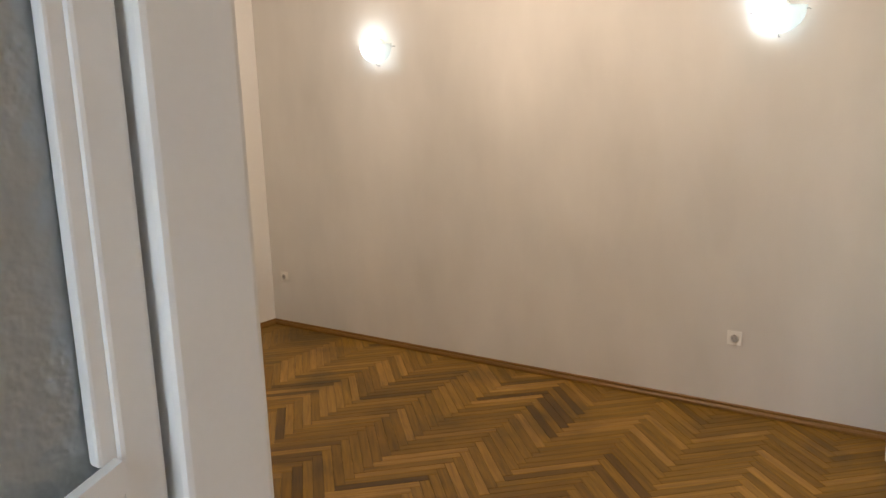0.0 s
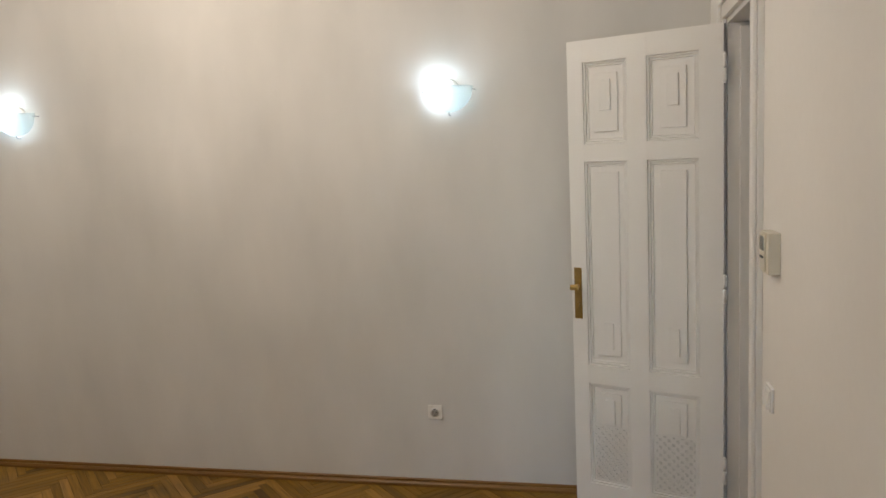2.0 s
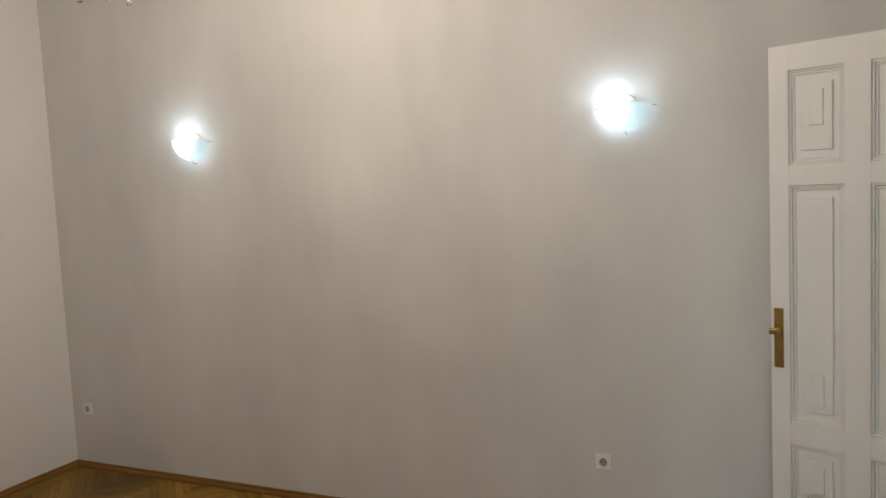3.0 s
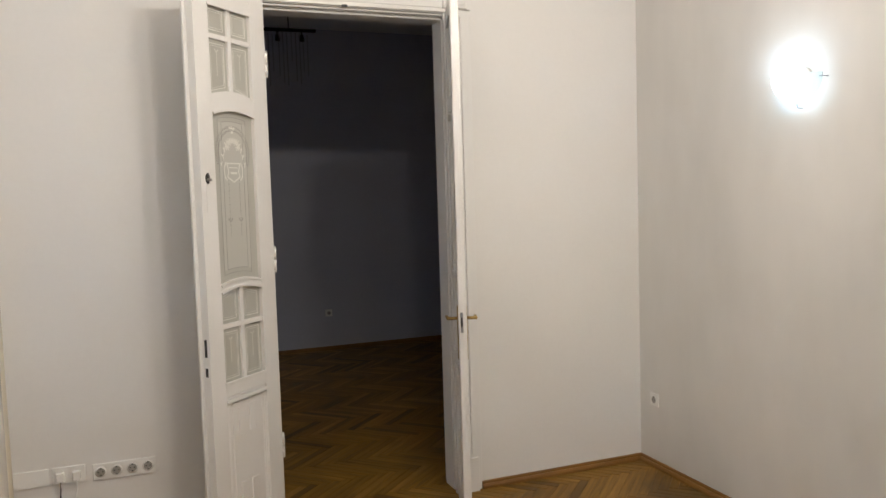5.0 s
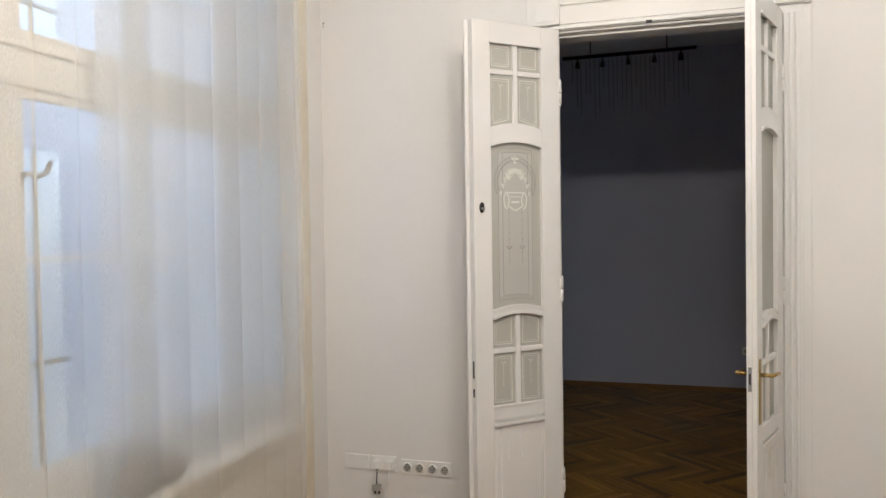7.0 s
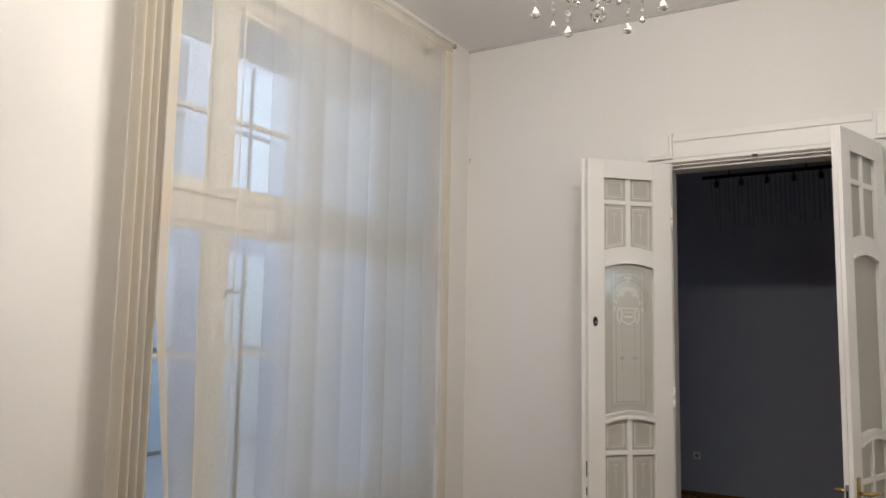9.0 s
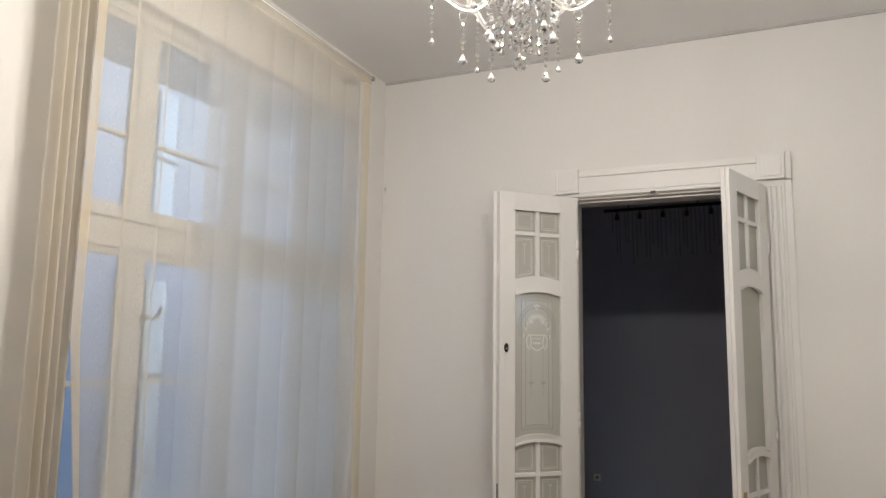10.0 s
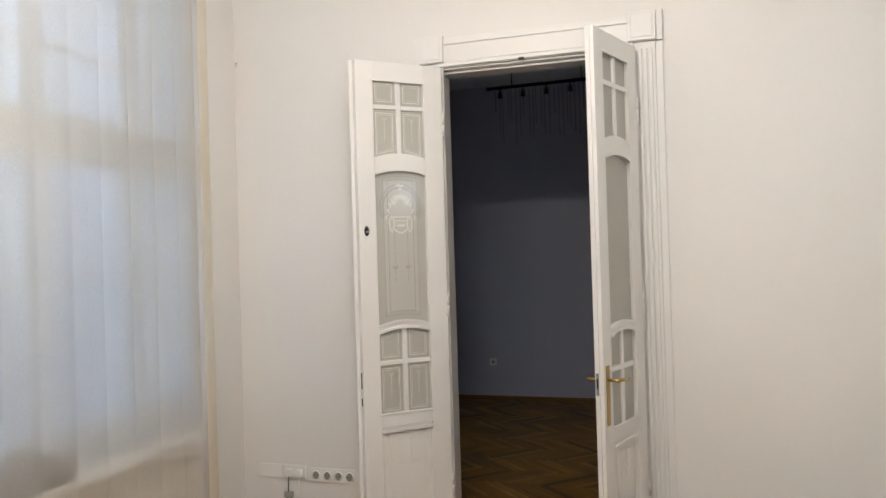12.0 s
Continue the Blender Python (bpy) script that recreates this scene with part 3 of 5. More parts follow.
def glazed_leaf(name, m, w, label, ornament, active):
    """A tall glazed leaf: four small panes, one large etched pane under an arch, four small panes, and a panel at its foot."""
    h, t, a, b = 2.682, 0.042, 0.108, 0.394
    leaf = thing(name, m, label, "door", "leaves of the double door")
    R = 0.024
    xs = [a + (b - a) * i / 12 for i in range(13)]
    for x0, x1 in ((0, a), (b, w)):
        bm = B()
        box(bm, x0, x1, -t / 2, t / 2, 0, h, 0.003)
        part("stile", bm, M_PAINT, leaf)
    bm = B()
    box(bm, a, b, -t / 2 + 0.001, t / 2 - 0.001, 2.589, h)
    part("top_rail", bm, M_PAINT, leaf)
    for lo, hi in ((2.099, 2.186), (1.279, 1.316)):
        bm = B()
        prism(bm, [(x, lo + arch_at(x, a, b, R)) for x in xs] + [(x, hi + arch_at(x, a, b, R)) for x in reversed(xs)], -t / 2 + 0.001, t / 2 - 0.001)
        part("arched_rail", bm, M_PAINT, leaf)
    for lo, hi in ((0.799, 0.859), (0, 0.16)):
        bm = B()
        box(bm, a, b, -t / 2 + 0.001, t / 2 - 0.001, lo, hi)
        part("rail", bm, M_PAINT, leaf)
    xm = (a + b) / 2
    for z0, z1 in ((2.186 + R, 2.589), (0.859, 1.279 + R)):
        bm = B()
        box(bm, xm - 0.013, xm + 0.013, -0.014, 0.014, z0 - 0.01, z1, 0.004)
        part("mullion", bm, M_PAINT, leaf)
    for z in (2.449, 1.124):
        for x0, x1 in ((a, xm - 0.013), (xm + 0.013, b)):
            bm = B()
            box(bm, x0, x1, -0.014, 0.014, z - 0.012, z + 0.012, 0.004)
            part("glazing_bar", bm, M_PAINT, leaf)
    # raised beads over the arches and under the bars
    for s in (1, -1):
        for zz, wd in ((2.102, 0.014), (1.314, 0.012), (1.281, 0.012)):
            bm = B()
            strip(bm, [(x, zz + arch_at(x, a, b, R)) for x in xs], wd, *sorted((s * (t / 2 - 0.002), s * (t / 2 + 0.006))))
            part("bead", bm, M_PAINT, leaf)
        bm = B()
        box(bm, a - 0.004, b + 0.004, *sorted((s * (t / 2 - 0.002), s * (t / 2 + 0.009))), 0.768, 0.786, 0.003)
        part("ledge", bm, M_PAINT, leaf, "projecting ledge over the foot panel")
        for zz in (2.586, 0.862):
            bm = B()
            box(bm, a - 0.006, b + 0.006, *sorted((s * (t / 2 - 0.002), s * (t / 2 + 0.005))), zz - 0.006, zz + 0.006, 0.002)
            part("bead", bm, M_PAINT, leaf)

    def pane(x0, x1, zlo, zhi, alo, ahi, small):
        k = [x0 + (x1 - x0) * i / 8 for i in range(9)]
        lo = [(x, zlo + (arch_at(x, a, b, R) if alo else 0)) for x in k]
        hi = [(x, zhi + (arch_at(x, a, b, R) if ahi else 0)) for x in k]
        bm = B()
        prism(bm, lo + hi[::-1], -0.002, 0.002)
        p = part("pane", bm, M_ETCH, leaf, "frosted glass pane")
        # matt border line and small motif etched on the glass
        if small and ornament:
            cx, g = (x0 + x1) / 2, 0.018
            line = [(x0 + g, lo[0][1] + g), (x1 - g, lo[-1][1] + g), (x1 - g, hi[-1][1] - g), (x0 + g, hi[0][1] - g), (x0 + g, lo[0][1] + g)]
            bm = B()
            for q in range(4):
                strip(bm, line[q:q + 2], 0.0035, 0.002, 0.0026)
            g = 0.026
            inner = [(x0 + g, line[0][1] + 0.010), (x1 - g, line[1][1] + 0.010), (x1 - g, line[2][1] - 0.010), (x0 + g, line[3][1] - 0.010), (x0 + g, line[0][1] + 0.010)]
            for q in range(4):
                strip(bm, inner[q:q + 2], 0.0015, 0.002, 0.0025)
            zt, zb = inner[2][1] - 0.015, inner[0][1] + 0.02
            if zt - zb > 0.1:
                strip(bm, [(cx - 0.012, zt), (cx, zt - 0.012), (cx + 0.012, zt)], 0.004, 0.002, 0.0026)
                for q in range(7):
                    z = zt - 0.022 - q * 0.015
                    strip(bm, [(cx, z - 0.004), (cx, z + 0.004)], 0.0035, 0.002, 0.0026)
            part("etched_motif", bm, M_ETCHLINE, p, "pale etched border and motif")
        return p

    for x0, x1 in ((a, xm - 0.013), (xm + 0.013, b)):
        pane(x0, x1, 2.461, 2.589, False, False, True)
        pane(x0, x1, 2.186, 2.437, True, False, True)
        pane(x0, x1, 1.136, 1.279, False, True, True)
        pane(x0, x1, 0.859, 1.112, False, False, True)
    big = pane(a, b, 1.316, 2.099, True, True, False)
    if ornament:
        y0, y1 = 0.002, 0.0027
        bm = B()
        k = [x for x in xs if a + 0.045 <= x <= b - 0.045]
        prism(bm, [(x, 1.316 + 0.05 + arch_at(x, a, b, R)) for x in k] + [(x, 2.099 - 0.05 + arch_at(x, a, b, R)) for x in reversed(k)], 0.0018, 0.0023)
        part("etched_field", bm, M_ETCHFIELD, big, "paler etched field")
        for g, wd in ((0.030, 0.002), (0.050, 0.0025)):
            bm = B()
            lo = [(x, 1.316 + g + arch_at(x, a, b, R)) for x in xs if a + g <= x <= b - g]
            hi = [(x, 2.099 - g + arch_at(x, a, b, R)) for x in xs if a + g <= x <= b - g]
            strip(bm, lo, wd, y0, y1)
            strip(bm, hi, wd, y0, y1)
            for e in (0, -1):
                strip(bm, [lo[e], hi[e]], wd, y0, y1)
            part("etched_border", bm, M_ETCHDARK, big, "darker clear border line")
        bm = B()
        for r, dz in ((0.110, 0.0), (0.094, 0.0002)):
            for q in range(-28, 209, 6):
                p0 = (xm + r * math.cos(radians(q)), 1.929 + r * 1.05 * math.sin(radians(q)))
                p1 = (xm + (r + 0.010) * math.cos(radians(q + 4)), 1.929 + (r + 0.010) * 1.05 * math.sin(radians(q + 4)))
                strip(bm, [p0, p1], 0.0045, y0, y1 + dz)
        part("etched_arch", bm, M_ETCHDARK, big, "etched ring of leaves")
        bm = B()
        for s in (-1, 1):
            for q in range(7):
                u = q / 6
                p0 = (xm + s * (0.012 + 0.070 * u), 1.984 - 0.11 * u + 0.035 * math.sin(3.1 * u))
                for f in (50, 130, 250):
                    strip(bm, [p0, (p0[0] + s * 0.014 * math.cos(radians(f)), p0[1] + 0.014 * math.sin(radians(f)))], 0.005, y0, y1 + 0.0002)
            strip(bm, [(xm + s * 0.050, 1.884), (xm + s * 0.066, 1.854), (xm + s * 0.060, 1.814), (xm + s * 0.045, 1.799)], 0.006, y0, y1)
        for f in (60, 90, 120):
            strip(bm, [(xm, 2.02), (xm + 0.034 * math.cos(radians(f)), 2.02 + 0.034 * math.sin(radians(f)))], 0.009, y0, y1 + 0.0001)
        part("etched_leaves", bm, M_ETCHLINE, big, "pale etched sprays of leaves")
        bm = B()
        for q in range(5):
            ang = radians(20 + 35 * q)
            c = (xm + 0.038 * math.cos(ang), 1.939 + 0.046 * math.sin(ang))
            for k in range(6):
                f = radians(60 * k)
                strip(bm, [c, (c[0] + 0.017 * math.cos(f), c[1] + 0.017 * math.sin(f))], 0.005, y0, y1 + 0.0001 * k)
        part("etched_flowers", bm, M_ETCHLINE, big, "etched bunch of flowers")
        bm = B()
        rim = [(xm - 0.045, 1.879), (xm + 0.045, 1.879), (xm + 0.034, 1.839), (xm + 0.044, 1.816), (xm, 1.792), (xm - 0.044, 1.816), (xm - 0.034, 1.839), (xm - 0.045, 1.879)]
        for q in range(len(rim) - 1):
            strip(bm, rim[q:q + 2], 0.006, y0, y1)
        strip(bm, [(xm - 0.03, 1.859), (xm + 0.03, 1.859)], 0.004, y0, y1)
        strip(bm, [(xm - 0.022, 1.834), (xm + 0.022, 1.834)], 0.010, y0, y1)
        part("etched_vase", bm, M_ETCHLINE, big, "etched vase")
        for s in (-1, 1):
            bm = B()
            for q in range(17):
                z = 1.799 - q * 0.016
                r = 0.0055 if q % 2 else 0.004
                prism(bm, [(xm + s * 0.037 - r * 0.6, z), (xm + s * 0.037, z - r), (xm + s * 0.037 + r * 0.6, z), (xm + s * 0.037, z + r)], y0, y1)
            strip(bm, [(xm + s * 0.037 - 0.014, 1.622), (xm + s * 0.037, 1.606), (xm + s * 0.037 + 0.014, 1.622)], 0.006, y0, y1)
            part("etched_garland", bm, M_ETCHDARK, big, "darker bead garland")
    p = raised_panel(leaf, a, b, 0.16, 0.799, t)
    tablet(p, a + 0.045, b - 0.045, 0.205, 0.759, 0.012)
    for z0, z1 in ((0.599, 0.729), (0.235, 0.365)):
        for s in (-1, 1):
            tablet(p, xm + s * 0.038 - 0.023, xm + s * 0.038 + 0.023, z0, z1, 0.016)
    for z in (0.45, 1.404, 2.374):
        hinge(leaf, z, -0.004, t / 2)
    # meeting strip on the free edge
    bm = B()
    if active:
        box(bm, w, w + 0.008, -t / 2 + 0.004, 0.004, 0.002, h - 0.002, 0.002)
    else:
        box(bm, w - 0.006, w + 0.018, -t / 2 - 0.010, -t / 2, 0.002, h + 0.004, 0.003)
    part("meeting_strip", bm, M_PAINT, leaf)
    if active:
        bm = B()
        box(bm, w - 0.058, w - 0.024, t / 2, t / 2 + 0.004, 0.884, 1.154, 0.0015)
        pl = part("handle_plate", bm, M_BRASS, leaf, "narrow brass back plate")
        bm = B()
        box(bm, w - 0.058, w - 0.024, -t / 2 - 0.004, -t / 2, 0.884, 1.154, 0.0015)
        part("handle_plate", bm, M_BRASS, leaf, "narrow brass back plate")
        for s in (1, -1):
            bm = B()
            y = s * t / 2
            cyl(bm, (w - 0.041, y + s * 0.004, 1.089), (w - 0.041, y + s * 0.050, 1.089), 0.008)
            cyl(bm, (w - 0.041, y + s * 0.048, 1.089), (w - 0.150, y + s * 0.052, 1.082), 0.009, 0.007)
            ball(bm, (w - 0.041, y + s * 0.048, 1.089), 0.009)
            ball(bm, (w - 0.150, y + s * 0.052, 1.082), 0.008)
            part("lever", bm, M_BRASS, pl, "brass lever", True)
        bm = B()
        box(bm, w + 0.008, w + 0.0095, -0.012, 0.002, 1.024, 1.124, 0.0004)
        part("lock_face", bm, M_STEEL, leaf, "steel lock face")
        # Solid dark piece: the shade inside the latch hole is its colour.
        bm = B()
        box(bm, w + 0.0095, w + 0.012, -0.009, -0.001, 1.054, 1.099, 0.0005)
        part("latch_hole_shade", bm, M_DARK, leaf)
    else:
        bm = B()
        bmesh.ops.create_cone(bm, cap_ends=True, segments=20, radius1=0.017, radius2=0.015, depth=0.004, matrix=Matrix.Translation((w - 0.040, t / 2 + 0.002, 1.806)) @ Matrix.Rotation(radians(90), 4, "X") @ Matrix.Diagonal((0.8, 1.5, 1, 1)))
        esc = part("bolt_escutcheon", bm, M_DARK, leaf, "dark oval bolt plate", True)
        bm = B()
        cyl(bm, (w - 0.040, t / 2 + 0.004, 1.800), (w - 0.040, t / 2 + 0.022, 1.800), 0.007)
        part("bolt_knob", bm, M_STEEL, esc, "steel bolt knob", True)
        bm = B()
        box(bm, w - 0.050, w - 0.030, t / 2, t / 2 + 0.0015, 1.654, 1.784, 0.0006)
        part("bolt_cover", bm, M_PAINT, leaf)
        # Thin dark pieces coloured as the shade inside the strike holes.
        for z0, z1 in ((0.914, 0.954), (1.004, 1.084)):
            bm = B()
            box(bm, w, w + 0.0012, -0.008, 0.006, z0, z1)
            part("strike_hole_shade", bm, M_DARK, leaf)
    return leaf


glazed_leaf("glazed_door_leaf", pose(-2.272, 5.464, 0.006, 0, 0, -136.0), 0.49,
            "white painted door leaf with etched frosted panes, folded far open", True, False)
glazed_leaf("glazed_door_leaf", pose(-1.264, 5.476, 0.006, 0, 0, -108.8), 0.49,
            "white door leaf with plain frosted panes and brass lever, half open", False, True)


def entrance_leaf():
    w, h, t = 0.80, 2.925, 0.042
    leaf = thing("entrance_door", pose(-3.927, 1.326, 0.006, 0, 0, 180), "white painted glazed entrance door with a rippled frosted pane, folded open", "door")
    a, b, R = 0.034, w - 0.085, -0.06
    for x0, x1 in ((0, a), (b, w)):
        bm = B()
        box(bm, x0, x1, -t / 2, t / 2, 0, h, 0.004)
        part("stile", bm, M_PAINT, leaf)
    xs = [a + (b - a) * i / 16 for i in range(17)]
    bm = B()
    prism(bm, [(a, 1.215), (b, 1.215)] + [(x, 1.500 + arch_at(x, a, b, R)) for x in reversed(xs)], -t / 2 + 0.001, t / 2 - 0.001)
    part("arched_rail", bm, M_PAINT, leaf)
    for s in (1, -1):
        bm = B()
        strip(bm, [(x, 1.505 + arch_at(x, a, b, R)) for x in xs], 0.022, *sorted((s * (t / 2 - 0.002), s * (t / 2 + 0.008))))
        part("bead", bm, M_PAINT, leaf)
        for x in (a + 0.006, b - 0.006):
            bm = B()
            box(bm, x - 0.008, x + 0.008, *sorted((s * 0.004, s * (t / 2 - 0.004))), 1.510, 2.765, 0.003)
            part("bead", bm, M_PAINT, leaf)
    for z0, z1 in ((0, 0.2), (2.765, h)):
        bm = B()
        box(bm, a, b, -t / 2 + 0.001, t / 2 - 0.001, z0, z1)
        part("rail", bm, M_PAINT, leaf)
    raised_panel(leaf, a, b, 0.2, 1.215, t)
    bm = B()
    box(bm, a, b, -0.002, 0.002, 1.430, 2.765)
    part("pane", bm, M_RIPPLE, leaf, "rippled frosted glass pane")
    return leaf


M_RIPPLE = glass_mat("rippled_pane", (0.60, 0.64, 0.64), 0.10, 0.30, 0.4, 0.22)
_n, _l = M_RIPPLE.node_tree.nodes, M_RIPPLE.node_tree.links
_tex, _bp, _tc = _n.new("ShaderNodeTexNoise"), _n.new("ShaderNodeBump"), _n.new("ShaderNodeTexCoord")
_tex.inputs["Scale"].default_value = 70.0
_bp.inputs["Strength"].default_value, _bp.inputs["Distance"].default_value = 1.0, 0.008
_l.new(_tc.outputs["Object"], _tex.inputs["Vector"])
_l.new(_tex.outputs[0], _bp.inputs["Height"])
for _k in list(_n):
    if _k.type == "BSDF_GLOSSY":
        _l.new(_bp.outputs[0], _k.inputs["Normal"])
entrance_leaf()

# ---- wall lamps ----


def sconce(y, z):
    s = thing("wall_lamp", pose(0, y, z, 0, 0, -90), "lit half-moon frosted glass wall lamp held by three clips", "lamp", "wall lamps")
    # local frame: x along the wall to the south, y into the wall, z up
    R, N = 0.130, 20
    bm = B()
    bmesh.ops.create_cone(bm, cap_ends=True, segments=28, radius1=0.055, radius2=0.050, depth=0.018, matrix=Matrix.Translation((0, -0.009, 0.0)) @ Matrix.Rotation(radians(90), 4, "X"))
    part("back_plate", bm, M_PLASTIC, s, "white round wall plate", True)
    bm = B()
    rows = []
    for layer in (0.0, 0.004):
        grid = []
        for i in range(N + 1):
            u = -1 + 2 * i / N
            col = []
            for j in range(9):
                v = j / 8
                x = u * R
                zz = -v * math.sqrt(max(R * R - x * x, 0)) + 0.012
                d = 1 - (x * x + (zz - 0.012) ** 2) / (R * R)
                col.append(bm.verts.new((x, -(0.022 + 0.105 * math.sqrt(max(d, 0)) + layer), zz)))
            grid.append(col)
        rows.append(grid)
    for g in rows:
        for i in range(N):
            for j in range(8):
                try:
                    bm.faces.new((g[i][j], g[i + 1][j], g[i + 1][j + 1], g[i][j + 1]))
                except ValueError:
                    pass
    for i in range(N):
        bm.faces.new((rows[0][i][0], rows[0][i + 1][0], rows[1][i + 1][0], rows[1][i][0]))
    bmesh.ops.remove_doubles(bm, verts=bm.verts, dist=0.0003)
    bmesh.ops.recalc_face_normals(bm, faces=bm.faces)
    g = part("glass_shade", bm, M_OPAL, s, "half-moon frosted glass shade", True)
    for x, zz in ((-R + 0.004, -0.006), (R - 0.004, -0.006), (0.0, -R + 0.010)):
        bm = B()
        d = Vector((x, 0, zz)).normalized() * 0.012
        cyl(bm, (x + d.x, 0, zz + d.z), (x + d.x, -0.034, zz + d.z), 0.0025, seg=8)
        cyl(bm, (x + d.x, -0.034, zz + d.z), (x - d.x, -0.040, zz - d.z), 0.0025, seg=8)
        part("clip", bm, M_STEEL, s, "bent wire clip", True)
    bm = B()
    cyl(bm, (0.020, -0.060, 0.004), (-0.012, -0.066, 0.012), 0.012)
    cyl(bm, (0.014, 0, 0.003), (0.014, -0.060, 0.004), 0.007)
    part("lamp_holder", bm, M_PLASTIC, s)
    bm = B()
    ball(bm, (-0.050, -0.062, -0.022), 0.036, (1.1, 0.85, 1.15))
    ball(bm, (-0.050, -0.062, 0.048), 0.032, (1.1, 0.85, 1.0))
    b = part("bulb", bm, M_BULBC, s, "glowing cool white bulb", True)
    b.visible_shadow = False
    return s


for sy, sz in SCONCES:
    sconce(sy, sz)
    point_lamp("wall_lamp_light", (-0.066, sy + 0.050, sz + 0.010), SCONCE_W, COOL, 0.03)

# ---- chandelier ----


def bead_mesh():
    bm = B()
    bmesh.ops.create_icosphere(bm, subdivisions=1, radius=1.0)
    me = bpy.data.meshes.new("bead")
    bm.to_mesh(me)
    bm.free()
    me.materials.append(M_CRYSTAL)
    return me


BEAD = bead_mesh()


def crystal_string(parent, x, y, z0, z1, r=0.0072, step=0.016, drop=0.0):
    """A string of cut beads that ends in a drop."""
    bm = B()
    if drop:
        pendant(bm, x, y, z1 - drop * 1.7, drop)
    else:
        bmesh.ops.create_icosphere(bm, subdivisions=1, radius=r, matrix=Matrix.Translation((x, y, z1)))
    s = part("crystal_drop", bm, M_CRYSTAL, parent, "clear cut crystal drop on a string of beads")
    z, k = z0, 0
    while z > z1:
        b = new("bead", BEAD)
        b.parent = s
        rr = r * (1.15 if k % 3 == 0 else 0.8)
        b.matrix_local = Matrix.LocRotScale((x, y, z), Euler((0.3 * k, 0.5 * k, 0.7 * k)), (rr, rr, rr))
        z -= step * (1.0 if k % 3 else 1.2)
        k += 1
    return s


def pendant(bm, x, y, z, r, long=1.6):
    """A faceted drop: pointed above, round below."""
    rings = [(0.0, 1.0 * long), (0.22, 0.72 * long), (0.52, 0.38 * long), (0.85, 0.05), (1.0, -0.35), (0.9, -0.68), (0.55, -0.95), (0.0, -1.08)]
    prev = None
    for rr, zz in rings:
        if rr == 0.0:
            ring = [bm.verts.new((x, y, z + zz * r))]
        else:
            ring = [bm.verts.new((x + r * rr * math.cos(k * math.pi / 4), y + 0.75 * r * rr * math.sin(k * math.pi / 4), z + zz * r)) for k in range(8)]
        if prev:
            for k in range(8):
                a, b = prev[k % len(prev)], prev[(k + 1) % len(prev)]
                c, d = ring[(k + 1) % len(ring)], ring[k % len(ring)]
                bm.faces.new([v for i, v in enumerate((a, b, c, d)) if v not in (a, b, c, d)[:i]])
        prev = ring
    return bm


def tube(bm, pts, r, seg=10):
    prev = None
    n = len(pts)
    for i, p in enumerate(pts):
        p = Vector(p)
        d = (Vector(pts[min(i + 1, n - 1)]) - Vector(pts[max(i - 1, 0)])).normalized()
        side = d.cross(Vector((0, 0, 1)))
        side = side.normalized() if side.length > 1e-4 else Vector((1, 0, 0))
        up = side.cross(d)
        ring = [bm.verts.new(p + r * (side * math.cos(k * 2 * math.pi / seg) + up * math.sin(k * 2 * math.pi / seg))) for k in range(seg)]
        if prev:
            for k in range(seg):
                bm.faces.new((prev[k], prev[(k + 1) % seg], ring[(k + 1) % seg], ring[k]))
        else:
            bm.faces.new(ring)
        prev = ring
    bm.faces.new(prev)
    bmesh.ops.recalc_face_normals(bm, faces=bm.faces)
    return bm


DROP = 0.108                               # how far the crystal body hangs below its drawn height


